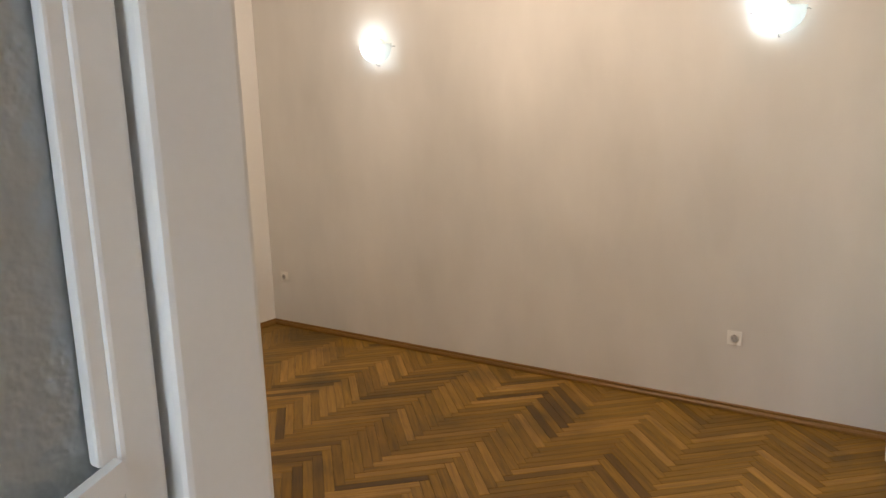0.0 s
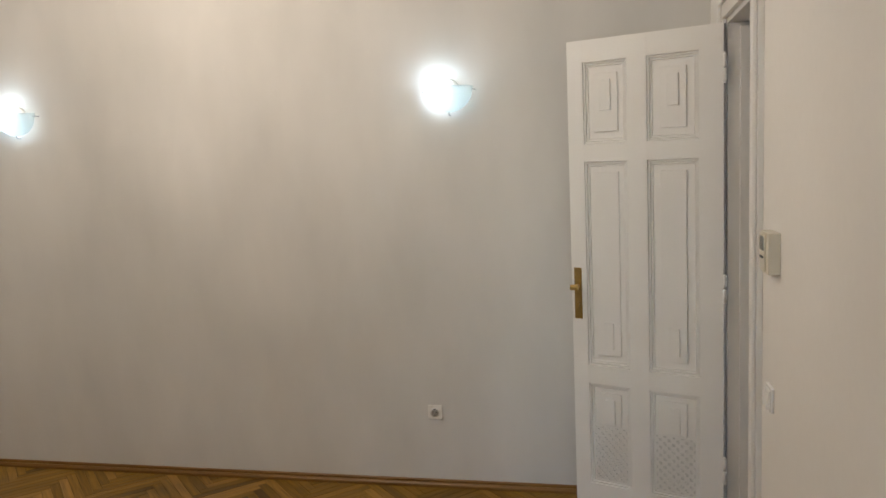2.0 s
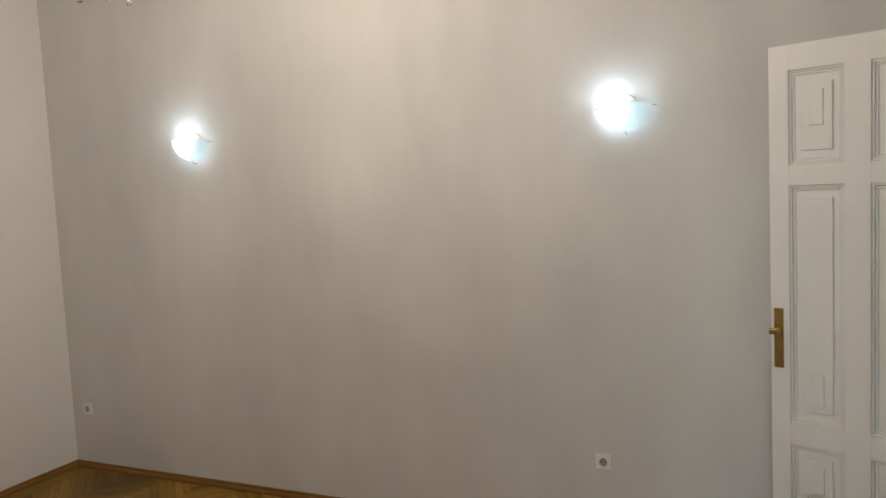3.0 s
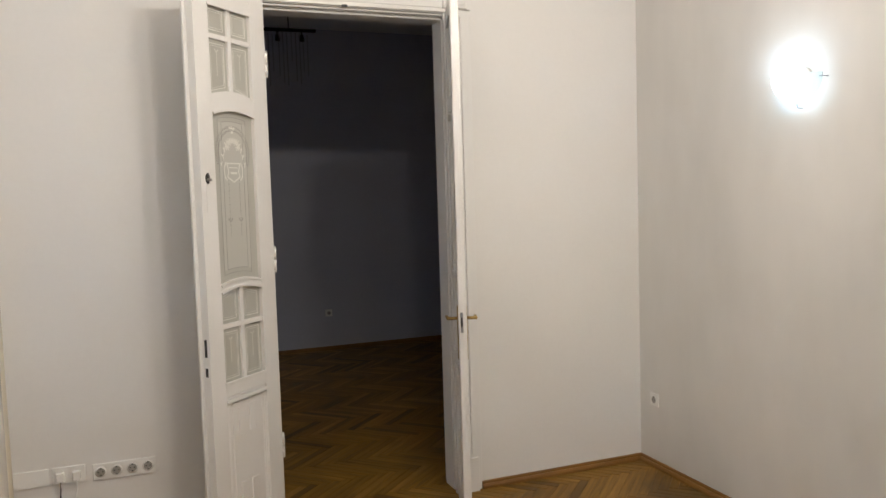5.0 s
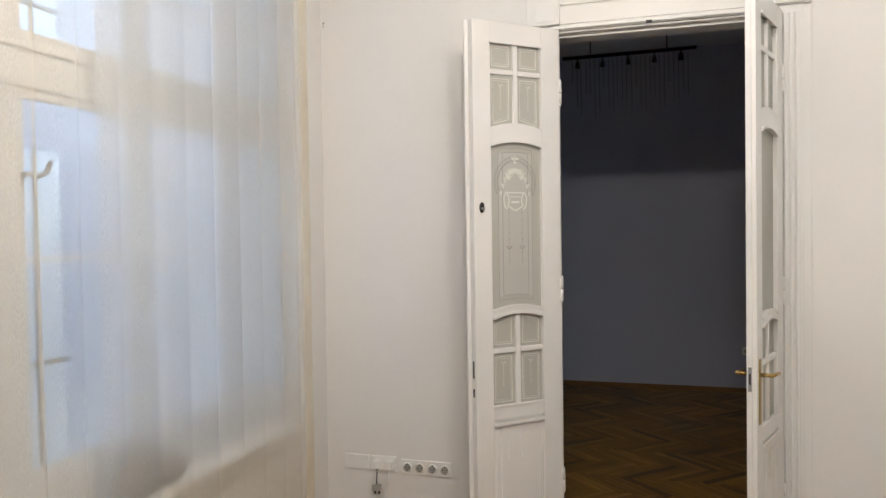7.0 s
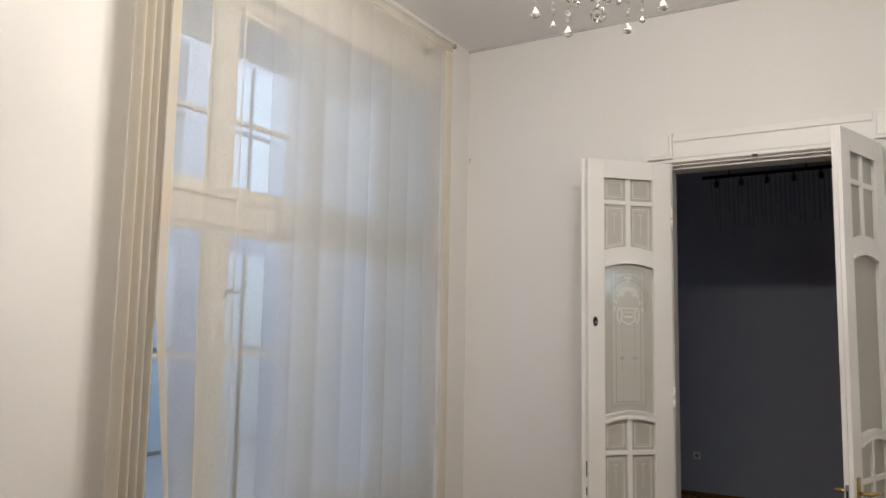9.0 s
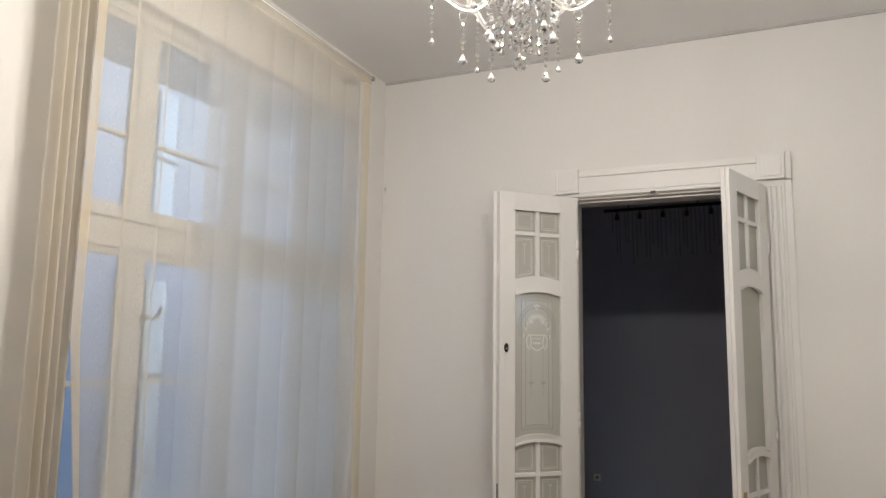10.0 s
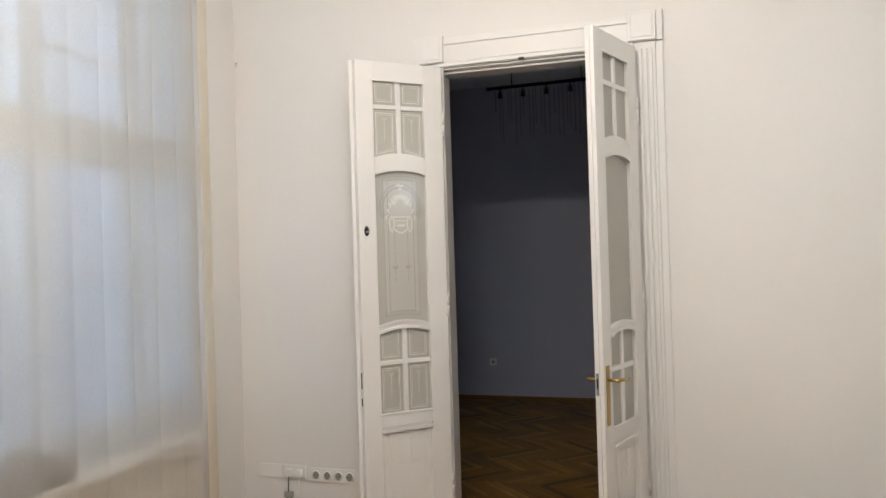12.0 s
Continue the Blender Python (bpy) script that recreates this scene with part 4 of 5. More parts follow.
def chandelier():
    cx, cy = CHANDELIER
    top = CEIL + DROP
    c = thing("chandelier", pose(cx, cy, -DROP, 0, 0, 20), "lit glass chandelier with curved arms and hanging crystal strings", "chandelier")
    bm = B()
    bmesh.ops.create_cone(bm, cap_ends=True, segments=24, radius1=0.055, radius2=0.065, depth=0.05, matrix=Matrix.Translation((0, 0, top - 0.025)))
    cyl(bm, (0, 0, 3.02), (0, 0, top - 0.05), 0.008)
    part("ceiling_rose", bm, M_STEEL, c, "chrome ceiling rose and stem", True)
    bm = B()
    for z, r in ((2.80, 0.030), (2.85, 0.045), (2.91, 0.032), (2.97, 0.040), (3.02, 0.022)):
        ball(bm, (0, 0, z), r, (1, 1, 0.8), 16, 10)
    part("glass_column", bm, M_ARMGLASS, c, "turned clear glass column", True)
    for k in range(6):
        f = radians(60 * k)
        cs, sn = math.cos(f), math.sin(f)
        pts = []
        for i in range(25):
            u = i / 24
            r = 0.03 + 0.265 * u
            z = 2.86 - 0.090 * math.sin(math.pi * min(u * 1.28, 1.0)) + (0.075 * ((u - 0.78) / 0.22) ** 2 if u > 0.78 else 0.0)
            pts.append((r * cs, r * sn, z))
        bm = B()
        tube(bm, pts, 0.0075)
        arm = part("arm", bm, M_ARMGLASS, c, "curved clear glass arm", True)
        tip = Vector(pts[-1])
        bm = B()
        cyl(bm, tip, tip + Vector((0, 0, 0.012)), 0.020, 0.042, 16)
        cyl(bm, tip + Vector((0, 0, 0.012)), tip + Vector((0, 0, 0.070)), 0.012)
        part("cup", bm, M_ARMGLASS, arm, "", True)
        bm = B()
        ball(bm, tip + Vector((0, 0, 0.098)), 0.015, (1, 1, 1.9), 12, 8)
        b = part("bulb", bm, M_BULBW, arm, "glowing candle bulb", True)
        b.visible_shadow = False
        # ring under the arm's bend, with its string
        rr = 0.150
        bm = B()
        loop = [(rr * cs + 0.011 * math.cos(radians(q)) * cs, rr * sn + 0.011 * math.cos(radians(q)) * sn, 2.752 + 0.013 * math.sin(radians(q))) for q in range(0, 361, 30)]
        tube(bm, loop, 0.0022, 6)
        part("ring", bm, M_ARMGLASS, arm, "", True)
        crystal_string(c, rr * cs, rr * sn, 2.733, 2.650, drop=0.012)
        crystal_string(c, 0.232 * cs, 0.232 * sn, 2.83, 2.695, 0.0055, drop=0.008)
        g = f + radians(30)
        crystal_string(c, 0.055 * math.cos(g), 0.055 * math.sin(g), 2.80, 2.672, drop=0.008)
        g = f + radians(12)
        crystal_string(c, 0.085 * math.cos(g), 0.085 * math.sin(g), 2.82, 2.715, 0.008, drop=0.013)
        crystal_string(c, 0.026 * cs, 0.026 * sn, 2.79, 2.665, 0.0065)
    bm = B()
    bmesh.ops.create_icosphere(bm, subdivisions=2, radius=0.020, matrix=Matrix.Translation((0, 0, 2.617)))
    cyl(bm, (0, 0, 2.636), (0, 0, 2.78), 0.0015, seg=6)
    part("crystal_ball", bm, M_CRYSTAL, c, "faceted crystal ball")
    for k in range(6):
        f = radians(60 * k + 20)
        point_lamp("chandelier_light", (cx + 0.295 * math.cos(f), cy + 0.295 * math.sin(f), 3.03 - DROP), CHAND_W / 6, WARM, 0.018)


M_ARMGLASS = bpy.data.materials.new("arm_glass")
M_ARMGLASS.use_nodes = True
_cb = M_ARMGLASS.node_tree.nodes["Principled BSDF"]
_cb.inputs["Transmission Weight"].default_value = 0.93
_cb.inputs["Base Color"].default_value = (0.95, 0.95, 0.93, 1)
_cb.inputs["Roughness"].default_value = 0.08
chandelier()

# ---- sockets, switch, thermostat ----


def socket(m, label, group=""):
    """One earthed wall socket; local frame: x along the wall, -y out of it, z up."""
    s = thing("wall_socket", m, label, "socket", group)
    bm = B()
    box(bm, -0.040, 0.040, -0.009, 0, -0.040, 0.040, 0.003)
    f = part("frame", bm, M_PLASTIC, s)
    insert(s, 0.0)
    return s


def insert(s, x):
    bm = B()
    cyl(bm, (x, -0.0095, 0), (x, -0.0110, 0), 0.0265, seg=24)
    rim = part("insert", bm, M_PLASTIC, s, "", True)
    # Flat grey disc: the shade of a recessed well is its colour.
    bm = B()
    cyl(bm, (x, -0.0112, 0), (x, -0.0118, 0), 0.0195, seg=24)
    part("well", bm, M_WELLSHADE, s, "grey disc with the shade of the round well in its colour")
    # Contact holes are raised spots, dark with the shade inside them.
    bm = B()
    for dx in (-0.0095, 0.0095):
        cyl(bm, (x + dx, -0.0119, 0), (x + dx, -0.0124, 0), 0.0030, seg=10)
    for dz in (-0.0175, 0.0175):
        box(bm, x - 0.003, x + 0.003, -0.0126, -0.0119, dz - 0.003, dz + 0.003)
    part("contacts", bm, M_DARK, s, "dark raised spots that carry the shade of contact holes")


M_WELLSHADE = mat("socket_well_shade", (0.34, 0.33, 0.31), 0.5)
socket(pose(0, 1.818, 0.432, 0, 0, -90), "white plastic wall socket low on the lamp wall", "lamp wall sockets")
socket(pose(0, 5.400, 0.420, 0, 0, -90), "white plastic wall socket low beside the room corner", "lamp wall sockets")
socket(pose(-1.010, FAR_N, 0.425, 0, 0, 0), "white plastic wall socket in the unlit far room", "far room sockets")
socket(pose(-3.150, FAR_N, 0.430, 0, 0, 0), "white plastic wall socket in the unlit far room", "far room sockets")


def socket_strip():
    s = thing("socket_strip", pose(-3.010, NORTH, 0.424), "white four-gang wall socket low on the door wall", "socket")
    bm = B()
    box(bm, -0.141, 0.141, -0.009, 0, -0.040, 0.040, 0.003)
    part("frame", bm, M_PLASTIC, s)
    for k in range(4):
        insert(s, -0.1065 + 0.071 * k)
    b = thing("blank_plate", pose(-3.415, NORTH, 0.432), "blank white double cover plate beside the sockets", "cover plate")
    bm = B()
    box(bm, -0.075, 0.075, -0.009, 0, -0.041, 0.041, 0.003)
    part("plate", bm, M_PLASTIC, b)
    d = thing("data_outlet", pose(-3.255, NORTH, 0.432), "white twin outlet with plugs in it", "outlet")
    bm = B()
    box(bm, -0.072, 0.072, -0.009, 0, -0.041, 0.041, 0.003)
    part("plate", bm, M_PLASTIC, d)
    for x in (-0.035, 0.035):
        bm = B()
        box(bm, x - 0.017, x + 0.017, -0.034, -0.009, -0.026, 0.018, 0.004)
        part("plug", bm, M_PLASTIC, d, "white plug")
    a = thing("cable_adapter", pose(-3.293, NORTH, 0.282), "grey adapter plug hanging on a short cable", "adapter")
    bm = B()
    tube(bm, [(0.003, -0.022, 0.125), (0.003, -0.024, 0.095), (0.0, -0.022, 0.062), (0.0, -0.022, 0.035)], 0.0035, 8)
    part("cable", bm, M_DARK, a, "dark cable", True)
    bm = B()
    box(bm, -0.026, 0.026, -0.034, -0.002, 0.002, 0.036, 0.006)
    part("body", bm, M_ADAPT, a)
    for x in (-0.012, 0.012):
        bm = B()
        cyl(bm, (x, -0.018, 0.004), (x, -0.018, -0.016), 0.0055)
        part("pin", bm, M_DARK, a, "", True)
    c = thing("cable", pose(-3.220, NORTH, -0.002), "thin white cable hanging from the outlet to the floor", "cable")
    bm = B()
    tube(bm, [(0.0, -0.022, 0.412), (0.001, -0.030, 0.37), (-0.006, -0.026, 0.34), (-0.022, -0.022, 0.28), (-0.040, -0.020, 0.20), (-0.045, -0.022, 0.10), (-0.040, -0.036, 0.03), (-0.020, -0.060, 0.008), (0.03, -0.075, 0.006)], 0.003, 8)
    part("cord", bm, M_PLASTIC, c, "", True)


M_ADAPT = mat("grey_plastic", (0.38, 0.37, 0.34), 0.4)
socket_strip()


def thermostat():
    t = thing("thermostat", pose(-1.442, SOUTH, 1.494, 0, 0, 180), "cream plastic room thermostat with small grey display", "thermostat")
    bm = B()
    box(bm, -0.056, 0.056, -0.036, 0, -0.065, 0.065, 0.004)
    part("body", bm, M_BEIGE, t)
    bm = B()
    box(bm, -0.055, 0.020, -0.040, -0.036, -0.058, 0.058, 0.002)
    part("cover", bm, M_BEIGE, t)
    bm = B()
    box(bm, -0.048, 0.008, -0.0415, -0.040, 0.005, 0.050, 0.0006)
    part("display", bm, M_LCD, t, "grey liquid crystal display")
    for k in range(3):
        bm = B()
        box(bm, -0.044 + 0.017 * k, -0.033 + 0.017 * k, -0.0425, -0.040, -0.020, -0.012, 0.001)
        part("button", bm, M_DARK, t, "dark button")


thermostat()


def light_switch():
    s = thing("light_switch", pose(-1.385, SOUTH, 1.006, 0, 0, 180), "white rocker light switch beside the door casing", "switch")
    bm = B()
    box(bm, -0.041, 0.041, -0.010, 0, -0.041, 0.041, 0.003)
    part("frame", bm, M_PLASTIC, s)
    bm = B()
    prism(bm, [(-0.030, -0.030), (0.030, -0.030), (0.030, 0.030), (-0.030, 0.030)], -0.010, -0.013)
    for v in bm.verts:
        if v.co.y < -0.0125 and v.co.z < 0:
            v.co.y = -0.024
    part("rocker", bm, M_PLASTIC, s)


light_switch()

n = thing("nail", pose(-3.572, NORTH, 2.868), "small bent dark nail in the wall", "nail")
bm = B()
cyl(bm, (0, 0.002, 0), (0, -0.018, 0.002), 0.0022, seg=8)
cyl(bm, (0, -0.018, 0.003), (0.002, -0.019, -0.028), 0.002, seg=8)
part("shank", bm, M_STEEL, n)

# ---- curtains and window ----


def curtain(name, y0, y1, x, top, bottom, folds, amp, material, label, slit=0.0, seed=1):
    rnd = random.Random(seed)
    ny, nz = max(int((y1 - y0) / 0.008), 40), 36
    ph = [rnd.uniform(0, 6.28) for _ in range(3)]
    bm = B()
    cols = []
    for i in range(ny + 1):
        u = i / ny
        col = []
        for j in range(nz + 1):
            v = j / nz
            z = top + (bottom - top) * v
            y = y0 + (y1 - y0) * u
            lap = 0.034 * (0.78 + 0.42 * math.sin(9.1 * u + ph[1])) * min(1.0, 12 * u, 12 * (1 - u)) if slit else 0.0
            y += lap * math.sin(folds * 6.283 * u + ph[0] + 0.7 * math.sin(5 * u + ph[1]))
            if slit:
                y += slit * max(0.0, v - 0.47) / 0.53 * (1 - u) ** 12
            w = math.cos(folds * 6.283 * u + ph[0] + 0.7 * math.sin(5 * u + ph[1])) + 0.35 * math.sin(folds * 2.9 * u + ph[2] + 0.4 * v)
            col.append(bm.verts.new((x + amp * w * (0.75 + 0.35 * v), y, z)))
        cols.append(col)
    for i in range(ny):
        for j in range(nz):
            bm.faces.new((cols[i][j], cols[i + 1][j], cols[i + 1][j + 1], cols[i][j + 1]))
    c = thing(name, pose(0, 0, 0), label, "curtain", "window curtains")
    spots = [[v.co.copy() for v in col] for col in cols]
    part("cloth", bm, material, c, "", True)
    if slit:
        # doubled hems down both sides
        for i0, i1 in ((0, int(0.026 * ny)), (int(0.968 * ny), ny)):
            bm = B()
            hem = [[bm.verts.new((p.x + 0.005, p.y, p.z)) for p in spots[i]] for i in range(i0, i1 + 1)]
            for p, q in zip(hem, hem[1:]):
                for j in range(nz):
                    bm.faces.new((p[j], q[j], q[j + 1], p[j + 1]))
            part("side_hem", bm, M_HEM, c, "doubled cream side hem", True)
    return c


main = curtain("curtain", 3.020, 4.985, -3.400, 3.41, 0.02, 12, 0.0045, M_SHEER, "sheer cream curtain hanging from the ceiling before the window", slit=0.22, seed=4)
bm = B()
box(bm, -3.415, -3.385, 3.025, 4.98, 3.365, 3.412, 0.004)
part("heading", bm, M_SHEER, main, "gathered heading tape")
curtain("gathered_curtain", 2.915, 3.040, -3.440, 3.41, 0.02, 4, 0.026, M_DRAPE, "cream curtain gathered in close folds beside the window", seed=7)

r = thing("curtain_rod", pose(0, 0, 0), "thin white curtain rod on brackets under the ceiling", "curtain rod")
bm = B()
cyl(bm, (-3.400, 2.80, 3.422), (-3.400, 5.02, 3.422), 0.010)
part("rod", bm, M_PLASTIC, r, "", True)
for yy in (2.88, 5.005):
    bm = B()
    cyl(bm, (WEST, yy, 3.422), (-3.400, yy, 3.422), 0.006, seg=10)
    cyl(bm, (WEST, yy, 3.422), (WEST + 0.008, yy, 3.422), 0.022)
    ball(bm, (-3.400, yy + 0.012, 3.422), 0.016)
    part("bracket", bm, M_STEEL, r, "grey metal bracket", True)


M_WINPAINT = varied("aged_window_paint", (0.66, 0.65, 0.63), (0.72, 0.71, 0.69), (0.4, 0.6), (3.0, 100.0), 0.1, 0.001)


def window():
    """Four tall casements between mullions, crossed by a deep transom, with a sill that stands out into the room."""
    w = tagged(new("window_1"), "tall white painted casement window with a deep transom and a broad sill", "window", kind="structure")
    xf = WEST - 0.105
    bm = B()
    box(bm, xf - 0.05, xf + 0.03, WY0, WY0 + 0.05, WZ0, WZ1, 0.004)
    box(bm, xf - 0.05, xf + 0.03, WY1 - 0.05, WY1, WZ0, WZ1, 0.004)
    box(bm, xf - 0.05, xf + 0.03, WY0 + 0.05, WY1 - 0.05, WZ1 - 0.05, WZ1, 0.004)
    box(bm, xf - 0.05, xf + 0.03, WY0 + 0.05, WY1 - 0.05, WZ0 - 0.06, WZ0 + 0.08, 0.004)
    part("window_frame", bm, M_WINPAINT, w)
    t0, t1 = 2.175, 2.325
    bm = B()
    box(bm, xf - 0.03, xf + 0.026, WY0 + 0.05, WY1 - 0.05, t0, t1, 0.006)
    box(bm, xf + 0.026, xf + 0.040, WY0 + 0.05, WY1 - 0.05, t1 - 0.03, t1 - 0.008, 0.004)
    part("transom", bm, M_WINPAINT, w)
    posts = ((3.500, 3.590), (4.125, 4.185), (4.720, 4.800))
    for y0, y1 in posts:
        for z0, z1 in ((WZ0 + 0.08, t0), (t1, WZ1 - 0.05)):
            bm = B()
            box(bm, xf - 0.03, xf + 0.024, y0, y1, z0, z1, 0.005)
            part("mullion", bm, M_WINPAINT, w)
    ys = [WY0 + 0.05] + [v for p in posts for v in p] + [WY1 - 0.05]
    for k in range(4):
        a, b = ys[2 * k], ys[2 * k + 1]
        for z0, z1, bar in ((WZ0 + 0.08, t0, 1.63), (t1, WZ1 - 0.05, 2.655)):
            bm = B()
            for p in ((a, a + 0.020, z0, z1), (b - 0.020, b, z0, z1), (a + 0.020, b - 0.020, z0, z0 + 0.035), (a + 0.020, b - 0.020, z1 - 0.03, z1), (a + 0.020, b - 0.020, bar - 0.009, bar + 0.009)):
                box(bm, xf - 0.015, xf + 0.015, *p, 0.003)
            s = part("casement", bm, M_WINPAINT, w)
            for q0, q1 in ((z0 + 0.035, bar - 0.009), (bar + 0.009, z1 - 0.03)):
                bm = B()
                box(bm, xf - 0.002, xf + 0.002, a + 0.020, b - 0.020, q0, q1)
                p = part("pane", bm, M_PANE, s, "clear glass pane")
                p.visible_shadow = False
    for y in (3.60, 4.175):
        bm = B()
        cyl(bm, (xf + 0.02, y, 1.90), (xf + 0.055, y, 1.90), 0.009)
        tube(bm, [(xf + 0.052, y, 1.90), (xf + 0.056, y + 0.025, 1.895), (xf + 0.056, y + 0.055, 1.905), (xf + 0.056, y + 0.075, 1.945)], 0.008, 8)
        part("window_handle", bm, M_STEEL, w, "curved metal window handle", True)
    bm = B()
    box(bm, xf - 0.05, WEST, WY0 + 0.002, WY1 - 0.002, WZ0 - 0.10, WZ0 - 0.06)
    box(bm, WEST, -3.49, WY0 - 0.06, 5.02, WZ0 - 0.10, WZ0 - 0.061, 0.008)
    box(bm, WEST, -3.53, WY0 - 0.02, 4.98, WZ0 - 0.16, WZ0 - 0.10, 0.006)
    part("window_sill", bm, M_PAINT, w, "deep white sill with a moulded edge")


M_PANE = glass_mat("clear_pane", (0.95, 0.97, 0.97), 0.02, 1.0)
window()

curtain("window_net", 3.84, 5.10, -3.600, 3.20, 0.785, 9, 0.004, M_NET, "flat white net hung close to the window panes", seed=12)

b = thing("cloth_bundle", pose(-3.53, 3.93, 0.779), "grey rounded cloth bundle on the window sill", "bundle")
bm = B()
ball(bm, (0, 0, 0.10), 0.10, (0.55, 1.25, 1.0), 20, 14)
ball(bm, (0.0, 0.15, 0.07), 0.07, (0.8, 1.1, 1.0), 16, 10)
for v in bm.verts:
    v.co += Vector((1, 1, 1)) * 0.02 * noise.noise(v.co * 9)
    v.co.z = max(v.co.z, 0.0)
part("cloth", bm, M_BUNDLE, b, "", True)

# ---- courtyard outside ----
bm = B()
box(bm, -400, WEST - WTHICK - 0.02, -400, 400, -3.3, -3.0)
structure("ground", bm, M_PAVE, "pale courtyard ground", "ground")
h = thing("courtyard_house", pose(-8.4, 0, -3.0), "grey rendered house across the courtyard with tall windows", "building")
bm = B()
# Unseen upper height and end wing are added to block sky light.
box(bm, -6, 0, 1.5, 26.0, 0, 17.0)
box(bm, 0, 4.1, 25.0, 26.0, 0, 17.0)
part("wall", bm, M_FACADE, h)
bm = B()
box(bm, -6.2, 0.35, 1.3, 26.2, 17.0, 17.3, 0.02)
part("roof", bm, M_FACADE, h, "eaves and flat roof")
M_DARKPANE = mat("dark_pane", (0.03, 0.035, 0.04), 0.15)
for fy in (4.6, 5.6, 6.8, 8.2, 13.0, 16.0):
    for fz, fh in ((2.2, 3.45), (6.35, 1.75), (10.4, 1.9), (13.6, 1.9)):
        # Brightness of these panes is put into a paler colour.
        lit = (fy == 8.2 and fz < 7) or (fy == 6.8 and fz < 3)
        bm = B()
        box(bm, 0, 0.06, fy - 0.43, fy + 0.43, fz - 0.08, fz + fh + 0.08, 0.01)
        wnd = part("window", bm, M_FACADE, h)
        bm = B()
        box(bm, 0.06, 0.075, fy - 0.34, fy + 0.34, fz, fz + fh)
        part("pane", bm, M_SKYPANE if lit else M_DARKPANE, wnd, "pane painted pale for the brightness of the glass" if lit else "dark pane")
        bm = B()
        box(bm, 0.075, 0.10, fy - 0.02, fy + 0.02, fz, fz + fh)
        for q in ((0.33, 0.66) if fh > 3 else (0.5,)):
            box(bm, 0.075, 0.10, fy - 0.34, fy + 0.34, fz + fh * q - 0.02, fz + fh * q + 0.02)
        part("bars", bm, M_DARKPANE, wnd, "dark glazing bars")

# ---- far room lamp ----


def track_lamp():
    t = thing("bar_chandelier", pose(-2.040, 7.58, 3.030, 0, -0.5, 0), "black bar ceiling lamp with hanging bead strings in the unlit room", "chandelier")
    bm = B()
    cyl(bm, (-0.49, 0, 0), (0.49, 0, 0), 0.014)
    part("bar", bm, M_BLACK, t, "", True)
    for x in (-0.28, 0.28):
        bm = B()
        cyl(bm, (x, 0, 0), (x, 0, CEIL - 3.035), 0.004, seg=8)
        part("hanger", bm, M_BLACK, t, "", True)
    for k in range(5):
        x = -0.38 + 0.19 * k
        bm = B()
        cyl(bm, (x, 0, -0.012), (x, 0, -0.035), 0.006, seg=10)
        cyl(bm, (x, 0, -0.035), (x, 0, -0.085), 0.014, 0.020, 14)
        part("lamp_holder", bm, M_BLACK, t, "", True)
    rnd = random.Random(3)
    for k in range(26):
        x = -0.42 + 0.034 * k
        bm = B()
        z = -0.03
        end = -0.18 - 0.22 * abs(math.sin(k * 0.9)) - rnd.uniform(0, 0.08)
        y = rnd.uniform(-0.05, 0.05)
        while z > end:
            bmesh.ops.create_icosphere(bm, subdivisions=1, radius=0.0062, matrix=Matrix.Translation((x, y, z)))
            z -= 0.017
        part("bead_string", bm, M_BEADGREY, t)


track_lamp()

# ---- parquet ----
PL, PW = 0.45, 0.05
KN = 9
OX, OY = 0.0, 1.893 + 0.018


def strip_mesh(name, material):
    c, g = 0.0016, 0.0008
    x0, x1, y0, y1 = g, PL - g, g, PW - g
    v = [(x0 + c, y0 + c, 0), (x1 - c, y0 + c, 0), (x1 - c, y1 - c, 0), (x0 + c, y1 - c, 0), (x0, y0, -0.0012), (x1, y0, -0.0012), (x1, y1, -0.0012), (x0, y1, -0.0012),
         (x0, y0, -0.0085), (x1, y0, -0.0085), (x1, y1, -0.0085), (x0, y1, -0.0085)]
    f = [(0, 1, 2, 3)] + [(4 + i, 4 + (i + 1) % 4, (i + 1) % 4, i) for i in range(4)] + [(8 + i, 8 + (i + 1) % 4, 4 + (i + 1) % 4, 4 + i) for i in range(4)]
    return v, f


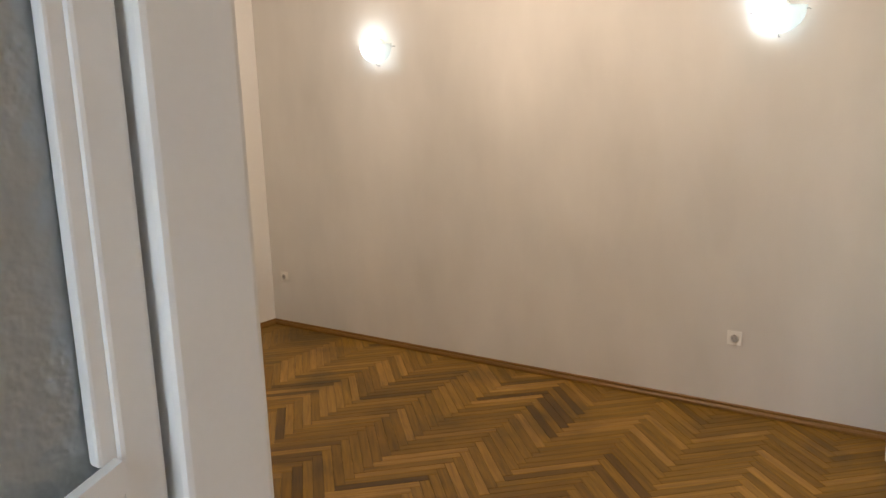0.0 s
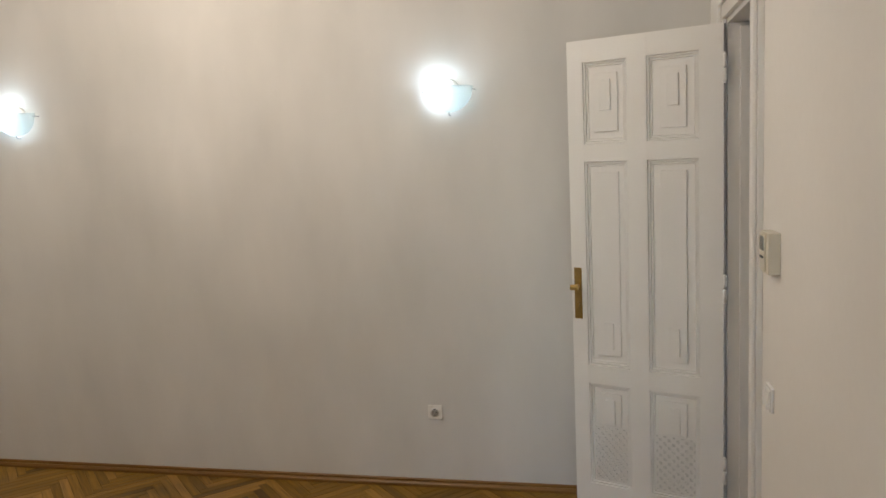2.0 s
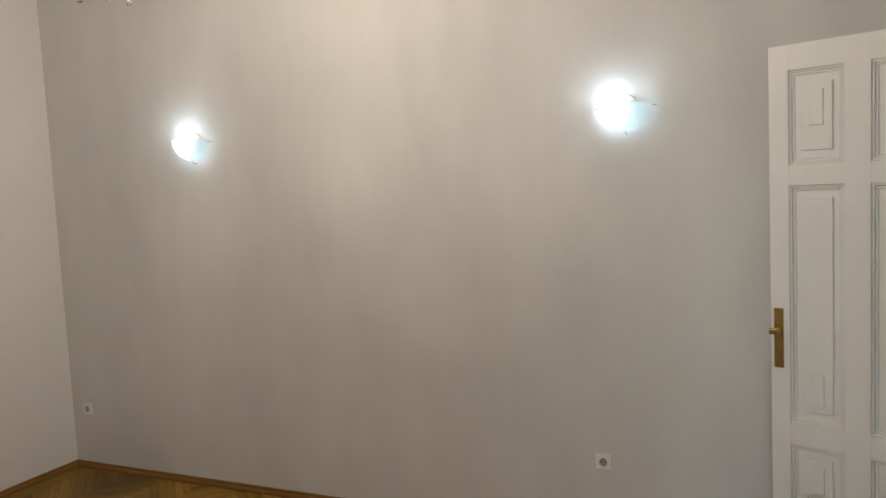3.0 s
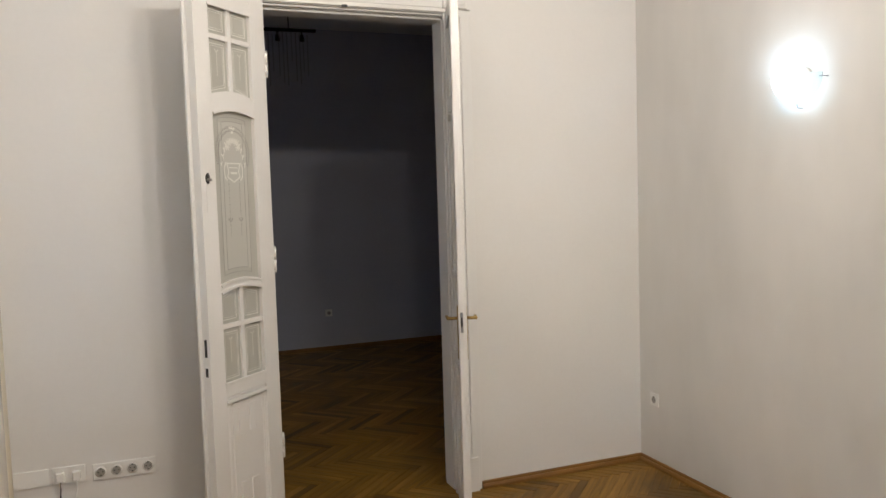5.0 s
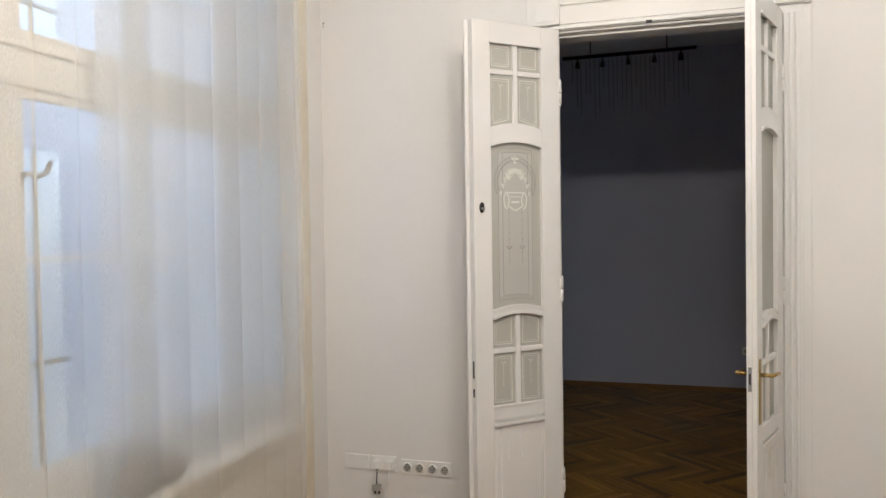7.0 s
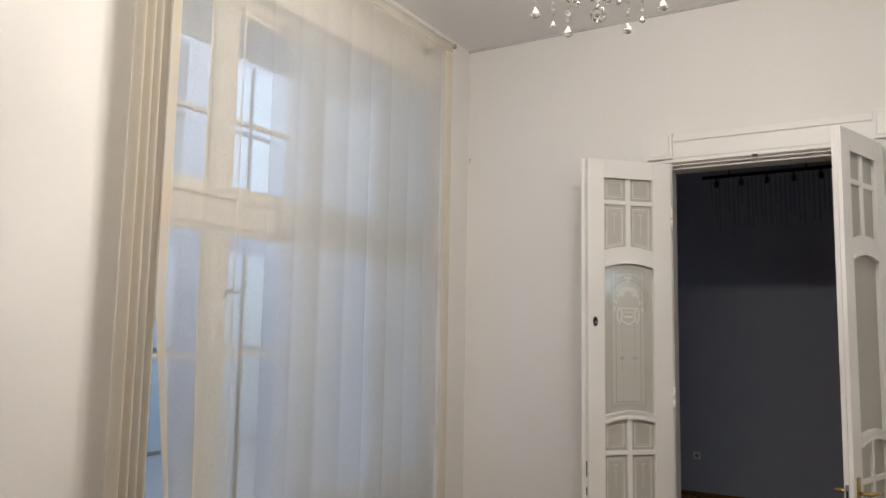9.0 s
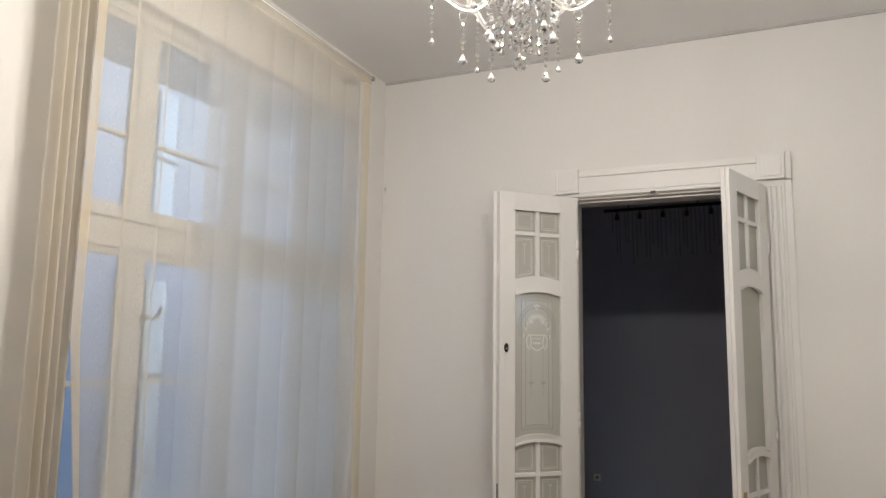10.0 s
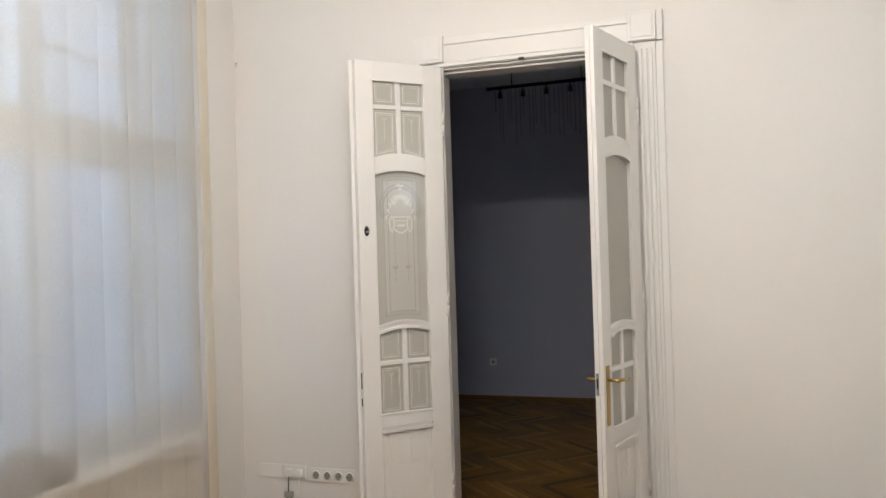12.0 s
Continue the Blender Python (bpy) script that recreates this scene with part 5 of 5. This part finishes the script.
def parquet():
    v, f = strip_mesh("strip", M_OAK)
    me = bpy.data.meshes.new("strip")
    me.from_pydata(v, [], f)
    me.materials.append(M_OAK)
    uv = me.uv_layers.new(name="UVMap")
    for lp in me.loops:
        co = me.vertices[lp.vertex_index].co
        uv.data[lp.index].uv = (co.x, co.y)
    d1, d2 = Vector((1, 1, 0)) / math.sqrt(2), Vector((1, -1, 0)) / math.sqrt(2)
    mu = Matrix((d1, -d2, Vector((0, 0, 1)))).transposed().to_4x4()   # long axis along d1
    mv = Matrix((d2, d1, Vector((0, 0, 1)))).transposed().to_4x4()    # long axis along d2
    verts, faces, uvs = [], [], []
    rnd = random.Random(5)
    count = 0
    spots = []
    for j in range(-260, 260):
        for m in range(-16, 17):
            # a strip along u at row j, and one along v at column j
            u, w = (j + 2 * KN * m) * PW, j * PW
            spots.append((d1 * u + d2 * (w + PW), mu, d1 * (u + PL / 2) + d2 * (w + PW / 2)))
            u, w = j * PW, (j - 2 * KN + 1 + 2 * KN * m) * PW
            spots.append((d1 * u + d2 * w, mv, d1 * (u + PW / 2) + d2 * (w + PL / 2)))
    off = Vector((OX, OY, 0))
    for o, rot, mid in spots:
        c = mid + off
        inside = (WEST - (0.65 if c.y < 2.2 else 0.1) < c.x < EAST + 0.15 and SOUTH - 0.3 < c.y < NORTH + 0.3) or (-4.1 < c.x < FAR_E + 0.15 and NORTH + 0.2 < c.y < FAR_N + 0.15)
        if not inside:
            continue
        mt = Matrix.Translation(o + off + Vector((0, 0, rnd.uniform(-0.0006, 0.0)))) @ rot
        if -2.45 < c.x < 0.05 and 1.25 < c.y < 4.1 and count < 300:
            ob = new("parquet_strip", me)
            ob.parent = FLOOR
            ob.matrix_world = mt
            count += 1
            continue
        base = len(verts)
        verts.extend(mt @ Vector(p) for p in v)
        faces.extend(tuple(base + i for i in q) for q in f)
        ox, oy = rnd.uniform(0, 20), rnd.uniform(0, 20)
        for q in f:
            uvs.extend((v[i][0] + ox, v[i][1] + oy) for i in q)
    big = bpy.data.meshes.new("parquet_field")
    big.from_pydata(verts, [], faces)
    big.materials.append(M_OAKJ)
    lay = big.uv_layers.new(name="UVMap")
    lay.data.foreach_set("uv", np.array(uvs, dtype=np.float32).ravel())
    ob = new("parquet_field", big)
    ob.parent = FLOOR
    tagged(ob, "oak herringbone strips", kind="stuff")


parquet()
